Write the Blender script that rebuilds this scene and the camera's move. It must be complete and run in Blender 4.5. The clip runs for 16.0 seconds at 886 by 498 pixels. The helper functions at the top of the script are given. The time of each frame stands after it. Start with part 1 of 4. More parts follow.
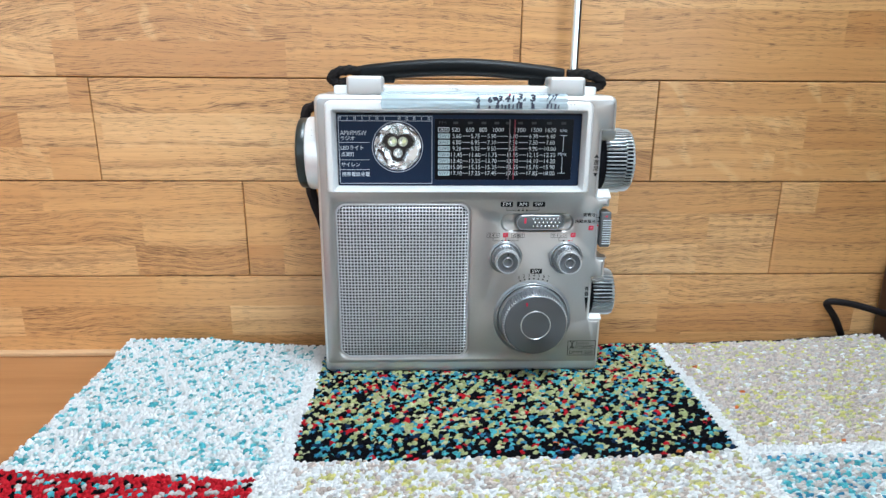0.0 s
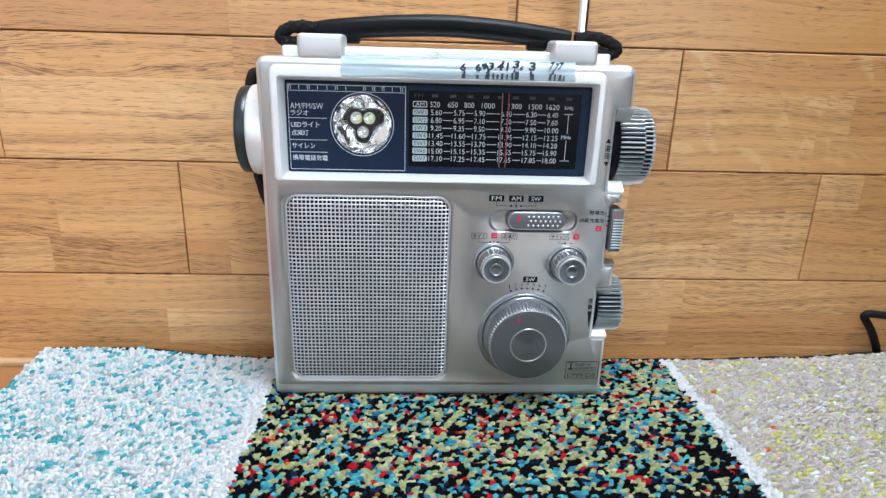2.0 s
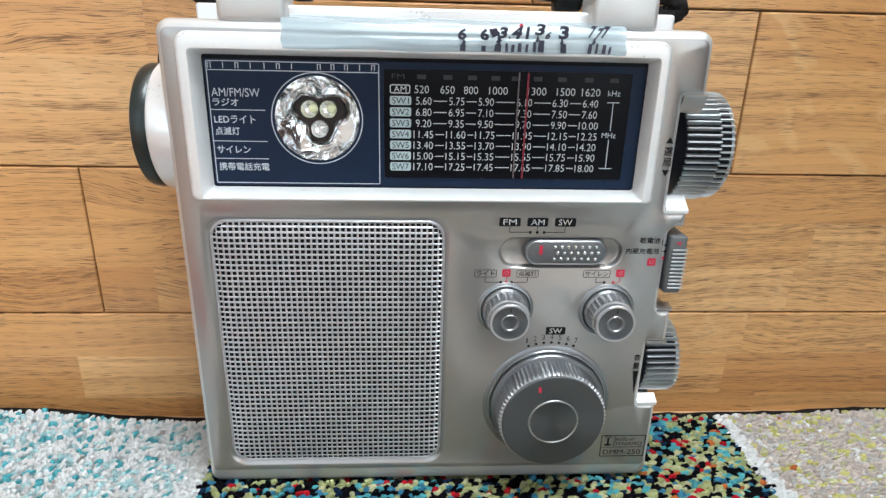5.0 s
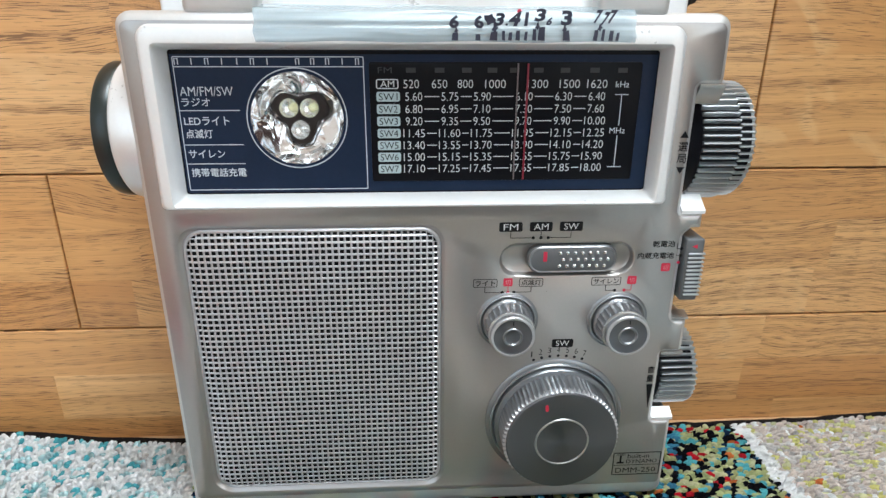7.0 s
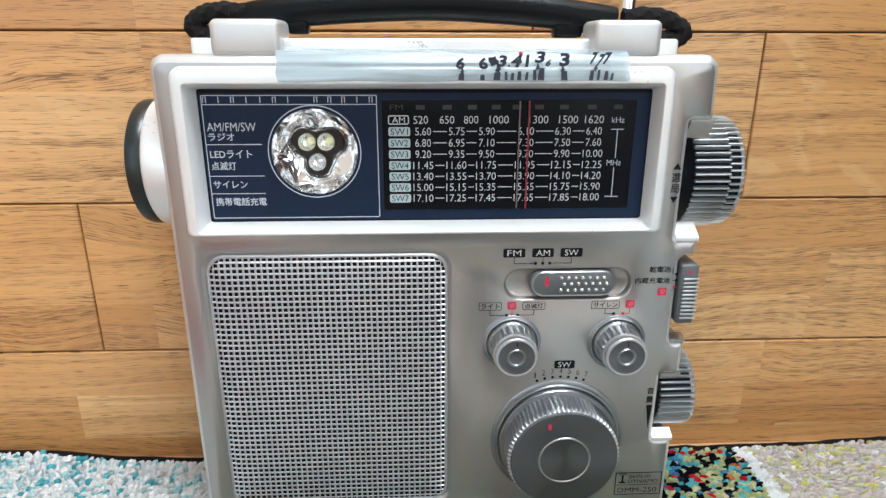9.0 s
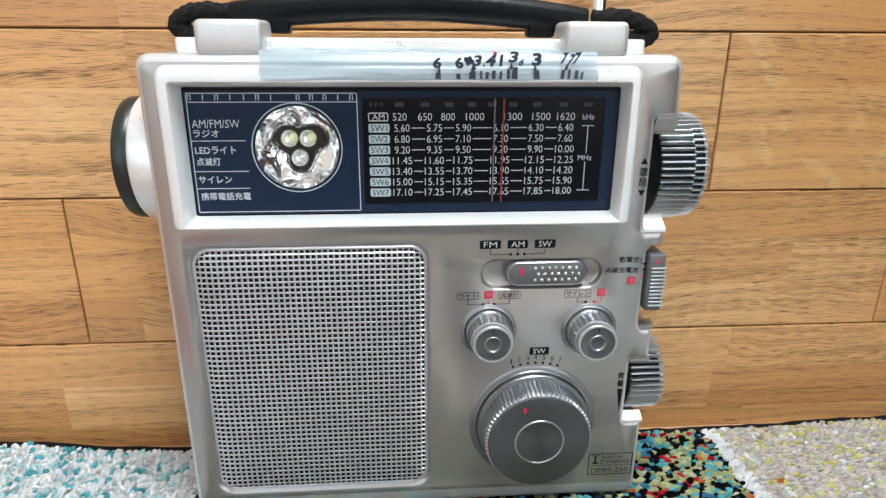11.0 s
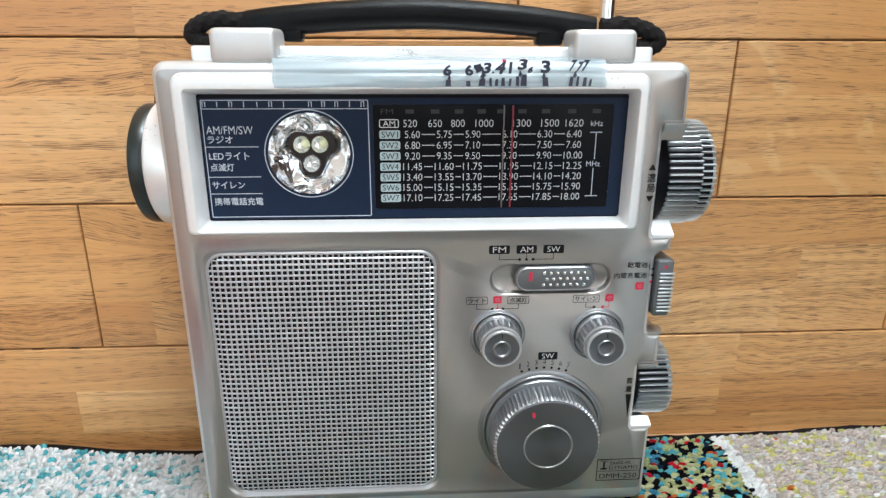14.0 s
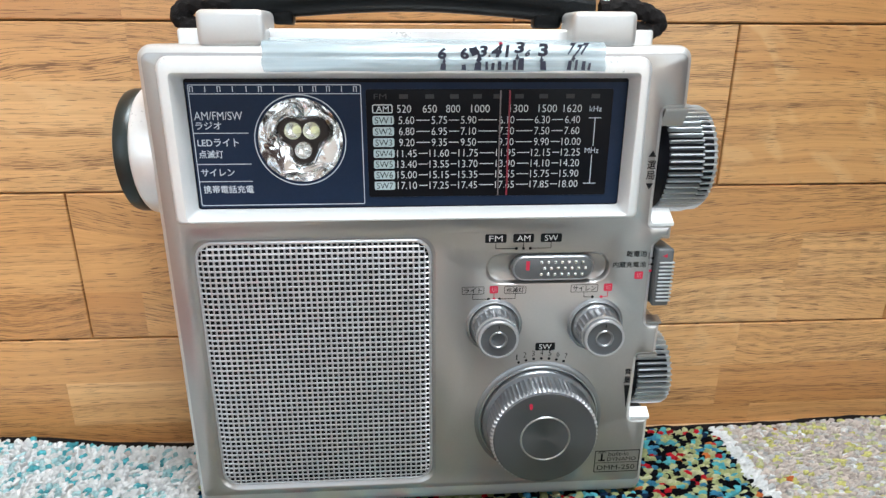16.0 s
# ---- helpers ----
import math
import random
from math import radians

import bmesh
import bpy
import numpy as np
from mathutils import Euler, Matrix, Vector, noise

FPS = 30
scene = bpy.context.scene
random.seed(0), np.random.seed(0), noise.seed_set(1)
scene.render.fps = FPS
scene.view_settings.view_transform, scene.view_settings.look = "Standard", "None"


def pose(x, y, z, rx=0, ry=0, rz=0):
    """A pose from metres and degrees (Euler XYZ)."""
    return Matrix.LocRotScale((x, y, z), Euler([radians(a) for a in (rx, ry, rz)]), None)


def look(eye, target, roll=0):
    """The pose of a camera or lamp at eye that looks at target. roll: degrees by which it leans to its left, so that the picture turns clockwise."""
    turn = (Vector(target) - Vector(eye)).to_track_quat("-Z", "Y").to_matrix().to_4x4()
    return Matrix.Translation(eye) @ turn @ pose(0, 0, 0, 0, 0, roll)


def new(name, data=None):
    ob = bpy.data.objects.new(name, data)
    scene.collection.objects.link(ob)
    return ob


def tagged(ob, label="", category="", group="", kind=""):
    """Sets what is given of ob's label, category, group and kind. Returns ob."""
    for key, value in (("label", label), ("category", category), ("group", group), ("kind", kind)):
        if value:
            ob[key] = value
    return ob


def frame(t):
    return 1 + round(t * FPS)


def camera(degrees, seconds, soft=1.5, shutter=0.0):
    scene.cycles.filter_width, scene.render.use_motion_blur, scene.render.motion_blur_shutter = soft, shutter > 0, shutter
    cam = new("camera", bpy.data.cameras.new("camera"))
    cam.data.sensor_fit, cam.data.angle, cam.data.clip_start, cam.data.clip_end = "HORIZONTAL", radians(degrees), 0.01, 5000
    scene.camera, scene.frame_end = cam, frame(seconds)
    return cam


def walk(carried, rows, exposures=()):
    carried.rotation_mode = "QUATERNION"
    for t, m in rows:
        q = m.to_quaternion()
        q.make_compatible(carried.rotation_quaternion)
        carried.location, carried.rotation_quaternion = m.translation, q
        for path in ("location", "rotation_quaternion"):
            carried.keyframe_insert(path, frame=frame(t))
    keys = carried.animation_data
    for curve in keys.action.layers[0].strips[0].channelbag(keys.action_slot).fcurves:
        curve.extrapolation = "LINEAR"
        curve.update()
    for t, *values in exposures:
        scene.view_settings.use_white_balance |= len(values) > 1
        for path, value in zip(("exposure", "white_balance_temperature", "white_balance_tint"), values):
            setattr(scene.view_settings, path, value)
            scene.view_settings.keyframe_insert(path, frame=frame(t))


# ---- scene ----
cam = camera(70.7, 16.0, 1.4)
PATH = [
    (0, (-0.002, -0.006, 0.213), (0.062, 1.917, -0.333), 0.4),
    (0.5, (0.009, 0.036, 0.209), (0.074, 1.933, -0.422), 0.9),
    (1, (0.01, 0.043, 0.21), (0.122, 1.947, -0.39), 0.6),
    (1.5, (0.007, 0.043, 0.209), (0.102, 1.946, -0.401), 1.4),
    (2, (0.008, 0.073, 0.208), (0.11, 1.969, -0.422), 1.7),
    (2.5, (0.008, 0.095, 0.206), (0.114, 1.995, -0.411), 1.9),
    (3, (0.009, 0.123, 0.207), (0.116, 2.021, -0.416), 2.0),
    (3.5, (0.01, 0.138, 0.204), (0.107, 2.021, -0.462), 2.1),
    (4, (0.012, 0.15, 0.207), (0.113, 2.044, -0.427), 1.8),
    (4.2, (0.013, 0.154, 0.206), (0.119, 2.044, -0.44), 1.7),
    (6.3, (0.018, 0.198, 0.198), (0.117, 2.061, -0.522), 0.8),
    (6.5, (0.019, 0.198, 0.198), (0.116, 2.061, -0.524), 0.6),
    (7, (0.018, 0.195, 0.199), (0.127, 2.061, -0.511), 0.3),
    (7.5, (0.019, 0.195, 0.198), (0.126, 2.063, -0.508), 0.4),
    (8, (0.019, 0.19, 0.2), (0.103, 2.076, -0.463), 0.3),
    (8.5, (0.019, 0.187, 0.201), (0.115, 2.082, -0.431), 0.3),
    (9, (0.018, 0.182, 0.202), (0.099, 2.081, -0.419), 0.1),
    (9.5, (0.018, 0.175, 0.204), (0.115, 2.078, -0.405), 0.1),
    (10, (0.019, 0.171, 0.206), (0.148, 2.067, -0.418), 0.3),
    (12.5, (0.019, 0.176, 0.202), (0.157, 2.061, -0.452), 0.3),
    (13, (0.019, 0.176, 0.202), (0.131, 2.059, -0.461), 0.2),
    (13.5, (0.019, 0.176, 0.201), (0.134, 2.06, -0.46), 0.2),
    (14, (0.018, 0.17, 0.204), (0.131, 2.07, -0.412), 0.2),
    (14.5, (0.019, 0.167, 0.204), (0.125, 2.076, -0.381), 0.1),
    (15, (0.018, 0.168, 0.204), (0.119, 2.071, -0.402), 0.1),
    (15.5, (0.018, 0.175, 0.202), (0.132, 2.058, -0.462), 0.1),
    (16, (0.019, 0.175, 0.202), (0.141, 2.064, -0.445), 0.2),
]
walk(cam, [(t, look(eye, target, roll)) for t, eye, target, roll in PATH], [(0, -0.05, 5950, 7), (1.0, -0.05, 5950, 10), (2.5, -0.04, 6000, 10), (4.2, -0.07, 6400, 10), (6.3, -0.18, 6500, 10), (8.0, -0.16, 6500, 10), (9.0, -0.08, 6500, 10), (16, -0.07, 6500, 10)])

# ---------------------------------------------------------------- light
world = bpy.data.worlds.new("sky")
scene.world = world
world.use_nodes = True
wn = world.node_tree
sky = wn.nodes.new("ShaderNodeTexSky")
sky.sky_type = "NISHITA"
sky.sun_disc = False
sky.sun_elevation, sky.sun_rotation = radians(40), radians(150)
wn.links.new(sky.outputs[0], wn.nodes["Background"].inputs[0])
wn.nodes["Background"].inputs[1].default_value = 0.1


def area_lamp(name, eye, target, width, height, watts, colour):
    data = bpy.data.lights.new(name, "AREA")
    data.shape, data.size, data.size_y, data.energy, data.color = "RECTANGLE", width, height, watts, colour
    ob = new(name, data)
    ob.matrix_world = look(eye, target)
    return ob


# added fill at three unseen windows: two tall behind the camera, one at right
area_lamp("back_fill_light", (-0.99, -1.86, 1.0), (-0.99, 0.4, 1.0), 1.8, 1.8, 15, (0.80, 0.92, 1.0))
area_lamp("back_fill_light", (1.21, -1.86, 1.0), (1.21, 0.4, 1.0), 0.9, 1.8, 11, (0.80, 0.92, 1.0))
area_lamp("side_fill_light", (1.71, -0.60, 1.0), (0.1, 0.3, 0.4), 0.9, 1.1, 32, (0.80, 0.92, 1.0))
# unseen round lamp added under the ceiling, open below and above for fill
area_lamp("overhead_fill_light", (0.18, 0.10, 1.30), (0.18, 0.10, 0.0), 0.45, 0.45, 23, (0.84, 0.94, 1.0))
area_lamp("ceiling_fill_light", (0.18, 0.10, 1.43), (0.18, 0.10, 2.39), 0.2, 0.2, 15, (0.84, 0.94, 1.0))
scene.view_settings.exposure = 0.0


# ---------------------------------------------------------------- materials
def material(name, base=(0.8, 0.8, 0.8), rough=0.5, metal=0.0, coat=0.0, spec=0.5):
    m = bpy.data.materials.new(name)
    m.use_nodes = True
    b = m.node_tree.nodes["Principled BSDF"]
    b.inputs["Base Color"].default_value = (*base, 1)
    b.inputs["Roughness"].default_value = rough
    b.inputs["Metallic"].default_value = metal
    b.inputs["Coat Weight"].default_value = coat
    b.inputs["Coat Roughness"].default_value = 0.08
    b.inputs["Specular IOR Level"].default_value = spec
    return m


class Nodes:
    """Short hand for the node tree of a material."""

    def __init__(self, m):
        self.t = m.node_tree
        self.b = self.t.nodes["Principled BSDF"]

    def n(self, kind, **inputs):
        node = self.t.nodes.new("ShaderNode" + kind)
        for k, v in inputs.items():
            self.put(node, k.replace("_", " "), v)
        return node

    def put(self, node, key, v):
        key = int(key[1:]) if key[0] == "i" and key[1:].isdigit() else key
        if isinstance(v, bpy.types.NodeSocket):
            self.t.links.new(v, node.inputs[key])
        else:
            node.inputs[key].default_value = v

    def math(self, op, a, b=0.0):
        node = self.n("Math", i0=a, i1=b)
        node.operation = op
        return node.outputs[0]

    def mul3(self, a, b):
        node = self.n("VectorMath", i0=a, i1=b)
        node.operation = "MULTIPLY"
        return node.outputs[0]

    def mix(self, fac, a, b, kind="MIX"):
        node = self.t.nodes.new("ShaderNodeMix")
        node.data_type, node.blend_type = "RGBA", kind
        for i, v in ((0, fac), (6, a), (7, b)):
            if isinstance(v, bpy.types.NodeSocket):
                self.t.links.new(v, node.inputs[i])
            else:
                node.inputs[i].default_value = v
        return node.outputs[2]

    def ramp(self, fac, stops):
        node = self.n("ValToRGB", Fac=fac)
        e = node.color_ramp.elements
        while len(e) < len(stops):
            e.new(0.5)
        for el, (p, c) in zip(e, stops):
            el.position, el.color = p, c if len(c) == 4 else (*c, 1)
        return node.outputs[0]

    def noise(self, vec, scale, detail=3.0, rough=0.55, distort=0.0):
        return self.n("TexNoise", Vector=vec, Scale=scale, Detail=detail, Roughness=rough, Distortion=distort).outputs[0]

    def bump(self, height, strength, distance):
        node = self.n("Bump", Height=height, Strength=strength, Distance=distance)
        self.t.links.new(node.outputs[0], self.b.inputs["Normal"])

    def obj(self):
        return self.n("TexCoord").outputs["Object"]


def g3(v):
    return (v, v, v)


def worn(m, scale, amount, bump_mm=0.0, rough_var=0.08):
    """Two scales of tone, gloss and fine relief on a plain material."""
    k = Nodes(m)
    o = k.obj()
    base = tuple(k.b.inputs["Base Color"].default_value)
    r = k.b.inputs["Roughness"].default_value
    big, fine = k.noise(o, scale, 4), k.noise(o, scale * 14, 2)
    both = k.math("ADD", k.math("MULTIPLY", big, 0.6), k.math("MULTIPLY", fine, 0.4))
    lo, hi = tuple(c * (1 - amount) for c in base[:3]), tuple(min(1, c * (1 + amount)) for c in base[:3])
    k.put(k.b, "Base Color", k.ramp(both, [(0.3, lo), (0.7, hi)]))
    k.put(k.b, "Roughness", k.math("ADD", k.math("MULTIPLY", k.math("SUBTRACT", both, 0.5), 2 * rough_var), r))
    if bump_mm:
        k.bump(fine, 0.4, bump_mm / 1000)
    return m


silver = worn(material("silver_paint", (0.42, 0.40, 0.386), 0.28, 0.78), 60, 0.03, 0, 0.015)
# paint of the handle clips, also the paler silver for the rim's highlight
clip_and_lit_edge = worn(material("clip_and_lit_edge_silver", (0.64, 0.64, 0.635), 0.42, 0.55), 60, 0.03)
silver_bright = worn(material("satin_silver_paint", (0.80, 0.80, 0.80), 0.30, 0.35), 60, 0.03)
grille_metal = worn(material("perforated_steel", (0.56, 0.56, 0.58), 0.40, 0.75), 120, 0.06)
knob_metal = worn(material("grey_knob_plating", (0.31, 0.32, 0.335), 0.36, 0.9), 90, 0.06, 0.02)
knob_face = material("turned_metal", (0.165, 0.17, 0.185), 0.34, 0.9)
knob_face.node_tree.nodes["Principled BSDF"].inputs["Anisotropic"].default_value = 0.7
turning = knob_face.node_tree.nodes.new("ShaderNodeTangent")
turning.direction_type, turning.axis = "RADIAL", "Y"
knob_face.node_tree.links.new(turning.outputs[0], knob_face.node_tree.nodes["Principled BSDF"].inputs["Tangent"])
ring_bright = worn(material("turned_bright_metal", (0.60, 0.61, 0.62), 0.32, 0.95), 150, 0.05)
chrome = worn(material("chrome", (0.86, 0.87, 0.88), 0.10, 1.0), 200, 0.03, 0, 0.04)
steel_blue = worn(material("blue_grey_plating", (0.44, 0.46, 0.48), 0.30, 0.9), 90, 0.05, 0, 0.03)
wheel_metal = worn(material("wheel_plating", (0.56, 0.59, 0.61), 0.36, 0.85), 90, 0.05, 0, 0.03)
switch_grey = worn(material("dark_grey_plastic", (0.13, 0.135, 0.14), 0.38, 0.2), 150, 0.1, 0.03)
black_plastic = worn(material("black_plastic", (0.025, 0.03, 0.03), 0.38), 100, 0.2, 0.02)
green_black = worn(material("dark_green_black_plastic", (0.012, 0.018, 0.017), 0.30), 100, 0.2, 0.02)
navy = worn(material("navy_panel", (0.011, 0.021, 0.047), 0.35, 0.0, 0.0, 0.15), 70, 0.12)
dial_black = worn(material("black_dial", (0.005, 0.005, 0.007), 0.32, 0, 0, 0.1), 70, 0.2)
deep_black = material("speaker_dark", (0.01, 0.011, 0.013), 0.8)
white_print = worn(material("pale_print", (0.55, 0.60, 0.66), 0.55), 300, 0.05)
scale_print = worn(material("white_dial_print", (0.60, 0.63, 0.65), 0.5), 300, 0.05)
dim_print = worn(material("dim_print", (0.019, 0.019, 0.021), 0.5), 300, 0.1)
black_print = worn(material("black_print", (0.012, 0.012, 0.013), 0.7, 0.0, 0.0, 0.1), 300, 0.2)
red_print = worn(material("red_print", (0.60, 0.02, 0.06), 0.5), 300, 0.08)
pale_red_print = worn(material("pale_red_print", (0.66, 0.30, 0.33), 0.5), 300, 0.08)
pointer_red = worn(material("pointer_red", (0.24, 0.010, 0.028), 0.4), 300, 0.08)
pale_blue_box = worn(material("pale_blue_print", (0.42, 0.52, 0.55), 0.5), 300, 0.05)
marker_ink = worn(material("marker_ink", (0.02, 0.022, 0.045), 0.4), 300, 0.2)
lamp_brown = worn(material("dark_brown_plastic", (0.022, 0.013, 0.011), 0.4), 100, 0.2)
cup_silver = worn(material("lamp_cup_plating", (0.80, 0.80, 0.78), 0.25, 0.8), 200, 0.05)
led_yellow = worn(material("led_phosphor", (0.94, 0.92, 0.55), 0.4), 300, 0.1)


def leather_material():
    m = material("black_leather", (0.003, 0.0035, 0.004), 0.34, 0.0, 0.0, 0.14)
    k = Nodes(m)
    o = k.obj()
    cells = k.n("TexVoronoi", Vector=o, Scale=900.0).outputs[0]
    k.bump(k.math("ADD", cells, k.math("MULTIPLY", k.noise(o, 200, 3), 0.8)), 0.22, 0.0003)
    k.put(k.b, "Roughness", k.math("ADD", k.math("MULTIPLY", k.noise(o, 150, 3), 0.25), 0.25))
    return m


leather = leather_material()


def cord_material(name, base):
    m = material(name, base, 0.85, 0, 0, 0.2)
    k = Nodes(m)
    k.bump(k.noise(k.obj(), 1800, 2), 0.8, 0.0006)
    return m


cord_black = cord_material("braided_black_cord", (0.012, 0.010, 0.010))
strap_dark = cord_material("dark_woven_strap", (0.018, 0.012, 0.012))
cable_black = worn(material("black_cable_sheath", (0.010, 0.007, 0.008), 0.55, 0, 0, 0.18), 80, 0.2, 0.05)


def tape_material():
    m = material("clear_tape", (0.44, 0.54, 0.59), 0.16, 0, 0.6)
    k = Nodes(m)
    o = k.mul3(k.obj(), (0.25, 1.0, 1.0))
    k.bump(k.noise(o, 110, 2, 0.5, 0.3), 0.35, 0.0005)
    clear = k.t.nodes.new("ShaderNodeBsdfTransparent")
    clear.inputs[0].default_value = (0.90, 0.95, 0.97, 1)
    mixer = k.t.nodes.new("ShaderNodeMixShader")
    k.t.links.new(k.math("ADD", k.math("MULTIPLY", k.noise(k.mul3(o, (0.2, 1.0, 3.0)), 120, 3), 0.7), 0.18), mixer.inputs[0])
    k.t.links.new(clear.outputs[0], mixer.inputs[1])
    k.t.links.new(k.b.outputs[0], mixer.inputs[2])
    k.t.links.new(mixer.outputs[0], k.t.nodes["Material Output"].inputs[0])
    return m


tape = tape_material()


def lens_material():
    m = material("clear_led_lens", (1, 1, 1), 0.03)
    b = m.node_tree.nodes["Principled BSDF"]
    b.inputs["Transmission Weight"].default_value = 1.0
    b.inputs["IOR"].default_value = 1.3
    return m


led_lens = lens_material()
window_glass = lens_material()
window_glass.name = "window_glass"


def reflector_material():
    m = material("mirror_reflector", (0.92, 0.93, 0.94), 0.14, 1.0)
    k = Nodes(m)
    k.bump(k.noise(k.obj(), 110, 1, 0.4, 0.5), 0.5, 0.006)
    return m


reflector = reflector_material()


def plank_material():
    """Oak boards, each laid up from three strips of short staves; every stave has its own tone, figure and pores."""
    m = material("oak_board", (0.5, 0.3, 0.13), 0.40, 0, 0.5, 0.5)
    k = Nodes(m)
    k.b.inputs["Coat Roughness"].default_value = 0.25

    def chance(w):
        node = k.n("TexWhiteNoise")
        node.noise_dimensions = "1D"
        k.put(node, "W", w)
        return node.outputs[0]

    def combine(a, b, c):
        return k.n("CombineXYZ", i0=a, i1=b, i2=c).outputs[0]

    info = k.n("ObjectInfo").outputs["Random"]
    sep = k.n("SeparateXYZ", i0=k.obj())
    x, z = sep.outputs[0], sep.outputs[2]
    row = k.math("FLOOR", k.math("DIVIDE", k.math("ADD", z, 0.0379), 0.02527))
    key = k.math("ADD", k.math("MULTIPLY", info, 63.1), k.math("MULTIPLY", row, 7.31))
    cell = k.math("FLOOR", k.math("ADD", k.math("DIVIDE", x, 0.165), k.math("MULTIPLY", chance(key), 3.0)))
    stave = k.math("ADD", key, k.math("MULTIPLY", cell, 3.77))
    tone, quiet, fleck = chance(stave), chance(k.math("ADD", stave, 11.3)), chance(k.math("ADD", stave, 23.9))
    shift = k.math("MULTIPLY", tone, 40.0)
    # the figure: long lines that swell and arch slowly
    swell = k.noise(combine(k.math("MULTIPLY", x, 8.0), shift, k.math("MULTIPLY", z, 13.0)), 1.0, 2, 0.4)
    arch = k.math("MULTIPLY", k.math("SUBTRACT", swell, 0.5), k.math("ADD", k.math("MULTIPLY", quiet, 0.034), 0.012))
    line = k.math("ADD", z, arch)
    bands = k.noise(combine(k.math("MULTIPLY", x, 2.5), shift, k.math("MULTIPLY", line, 330.0)), 1.0, 2, 0.5)
    fibre = k.noise(combine(k.math("MULTIPLY", x, 13.0), shift, k.math("MULTIPLY", line, 1300.0)), 1.0, 3, 0.6)
    dash = k.noise(combine(k.math("MULTIPLY", x, 105.0), shift, k.math("MULTIPLY", line, 4100.0)), 1.0, 0.6, 0.4)
    patch = k.noise(combine(k.math("MULTIPLY", x, 9.0), shift, k.math("MULTIPLY", z, 40.0)), 1.0, 3)
    crowd = k.math("ADD", k.math("MULTIPLY", k.math("SUBTRACT", bands, 0.5), 0.34), k.math("MULTIPLY", k.math("SUBTRACT", patch, 0.52), 0.34))
    pores = k.ramp(k.math("ADD", k.math("ADD", dash, crowd), k.math("MULTIPLY", k.math("SUBTRACT", quiet, 0.42), 0.10)), [(0.605, g3(0)), (0.645, g3(1))])
    body = k.ramp(k.math("ADD", k.math("MULTIPLY", tone, 0.55), k.math("MULTIPLY", patch, 0.45)), [(0.15, (0.55, 0.255, 0.086)), (0.45, (0.69, 0.365, 0.138)), (0.8, (0.79, 0.472, 0.212))])
    body = k.mix(k.math("MULTIPLY", k.ramp(fibre, [(0.40, g3(0)), (0.64, g3(1))]), 0.24), body, (0.37, 0.17, 0.058, 1))
    body = k.mix(k.math("MULTIPLY", k.ramp(bands, [(0.43, g3(0)), (0.66, g3(1))]), 0.40), body, (0.40, 0.185, 0.064, 1))
    # pale ray flecks on the quarter-sawn staves
    ray = k.noise(combine(k.math("ADD", k.math("MULTIPLY", x, 75.0), k.math("MULTIPLY", z, 45.0)), shift, k.math("MULTIPLY", z, 60.0)), 1.0, 1, 0.4, 0.5)
    rays = k.math("MULTIPLY", k.ramp(ray, [(0.55, g3(0)), (0.68, g3(1))]), k.ramp(fleck, [(0.86, g3(0)), (0.865, g3(0.4))]))
    body = k.mix(rays, body, (0.78, 0.50, 0.24, 1))
    body = k.mix(k.math("MULTIPLY", pores, 0.78), body, (0.13, 0.052, 0.018, 1))
    k.put(k.b, "Base Color", body)
    k.put(k.b, "Roughness", k.math("ADD", k.math("MULTIPLY", patch, 0.16), 0.34))
    k.bump(k.math("SUBTRACT", k.math("MULTIPLY", fibre, 0.6), k.math("MULTIPLY", pores, 1.2)), 0.3, 0.0003)
    return m


oak = plank_material()
groove = worn(material("dark_board_groove", (0.16, 0.08, 0.035), 0.7), 30, 0.2)


def floor_material():
    m = material("orange_brown_floor", (0.34, 0.15, 0.055), 0.40, 0, 0.0, 0.6)
    k = Nodes(m)
    o = k.obj()
    n1 = k.noise(k.mul3(o, (4.0, 60.0, 1.0)), 1.0, 4, 0.6, 0.4)
    n2 = k.noise(k.mul3(o, (30.0, 700.0, 1.0)), 1.0, 3)
    k.put(k.b, "Base Color", k.mix(k.math("MULTIPLY", n2, 0.3), k.ramp(n1, [(0.3, (0.29, 0.12, 0.04)), (0.7, (0.40, 0.185, 0.07))]), (0.22, 0.09, 0.03, 1)))
    k.bump(n2, 0.15, 0.0003)
    return m


floor_wood = floor_material()
trim_wood = worn(material("pale_trim_wood", (0.55, 0.34, 0.18), 0.45), 40, 0.12, 0.1)
dark_wood = worn(material("dark_brown_lacquer", (0.035, 0.012, 0.008), 0.35), 40, 0.3, 0.05)
plaster = worn(material("white_plaster", (0.78, 0.77, 0.74), 0.85), 4, 0.04, 0.3)
frame_white = worn(material("white_window_frame", (0.75, 0.75, 0.74), 0.4), 20, 0.04)
backing_black = worn(material("black_rug_backing", (0.010, 0.008, 0.008), 0.95, 0, 0, 0.1), 300, 0.3, 0.5)


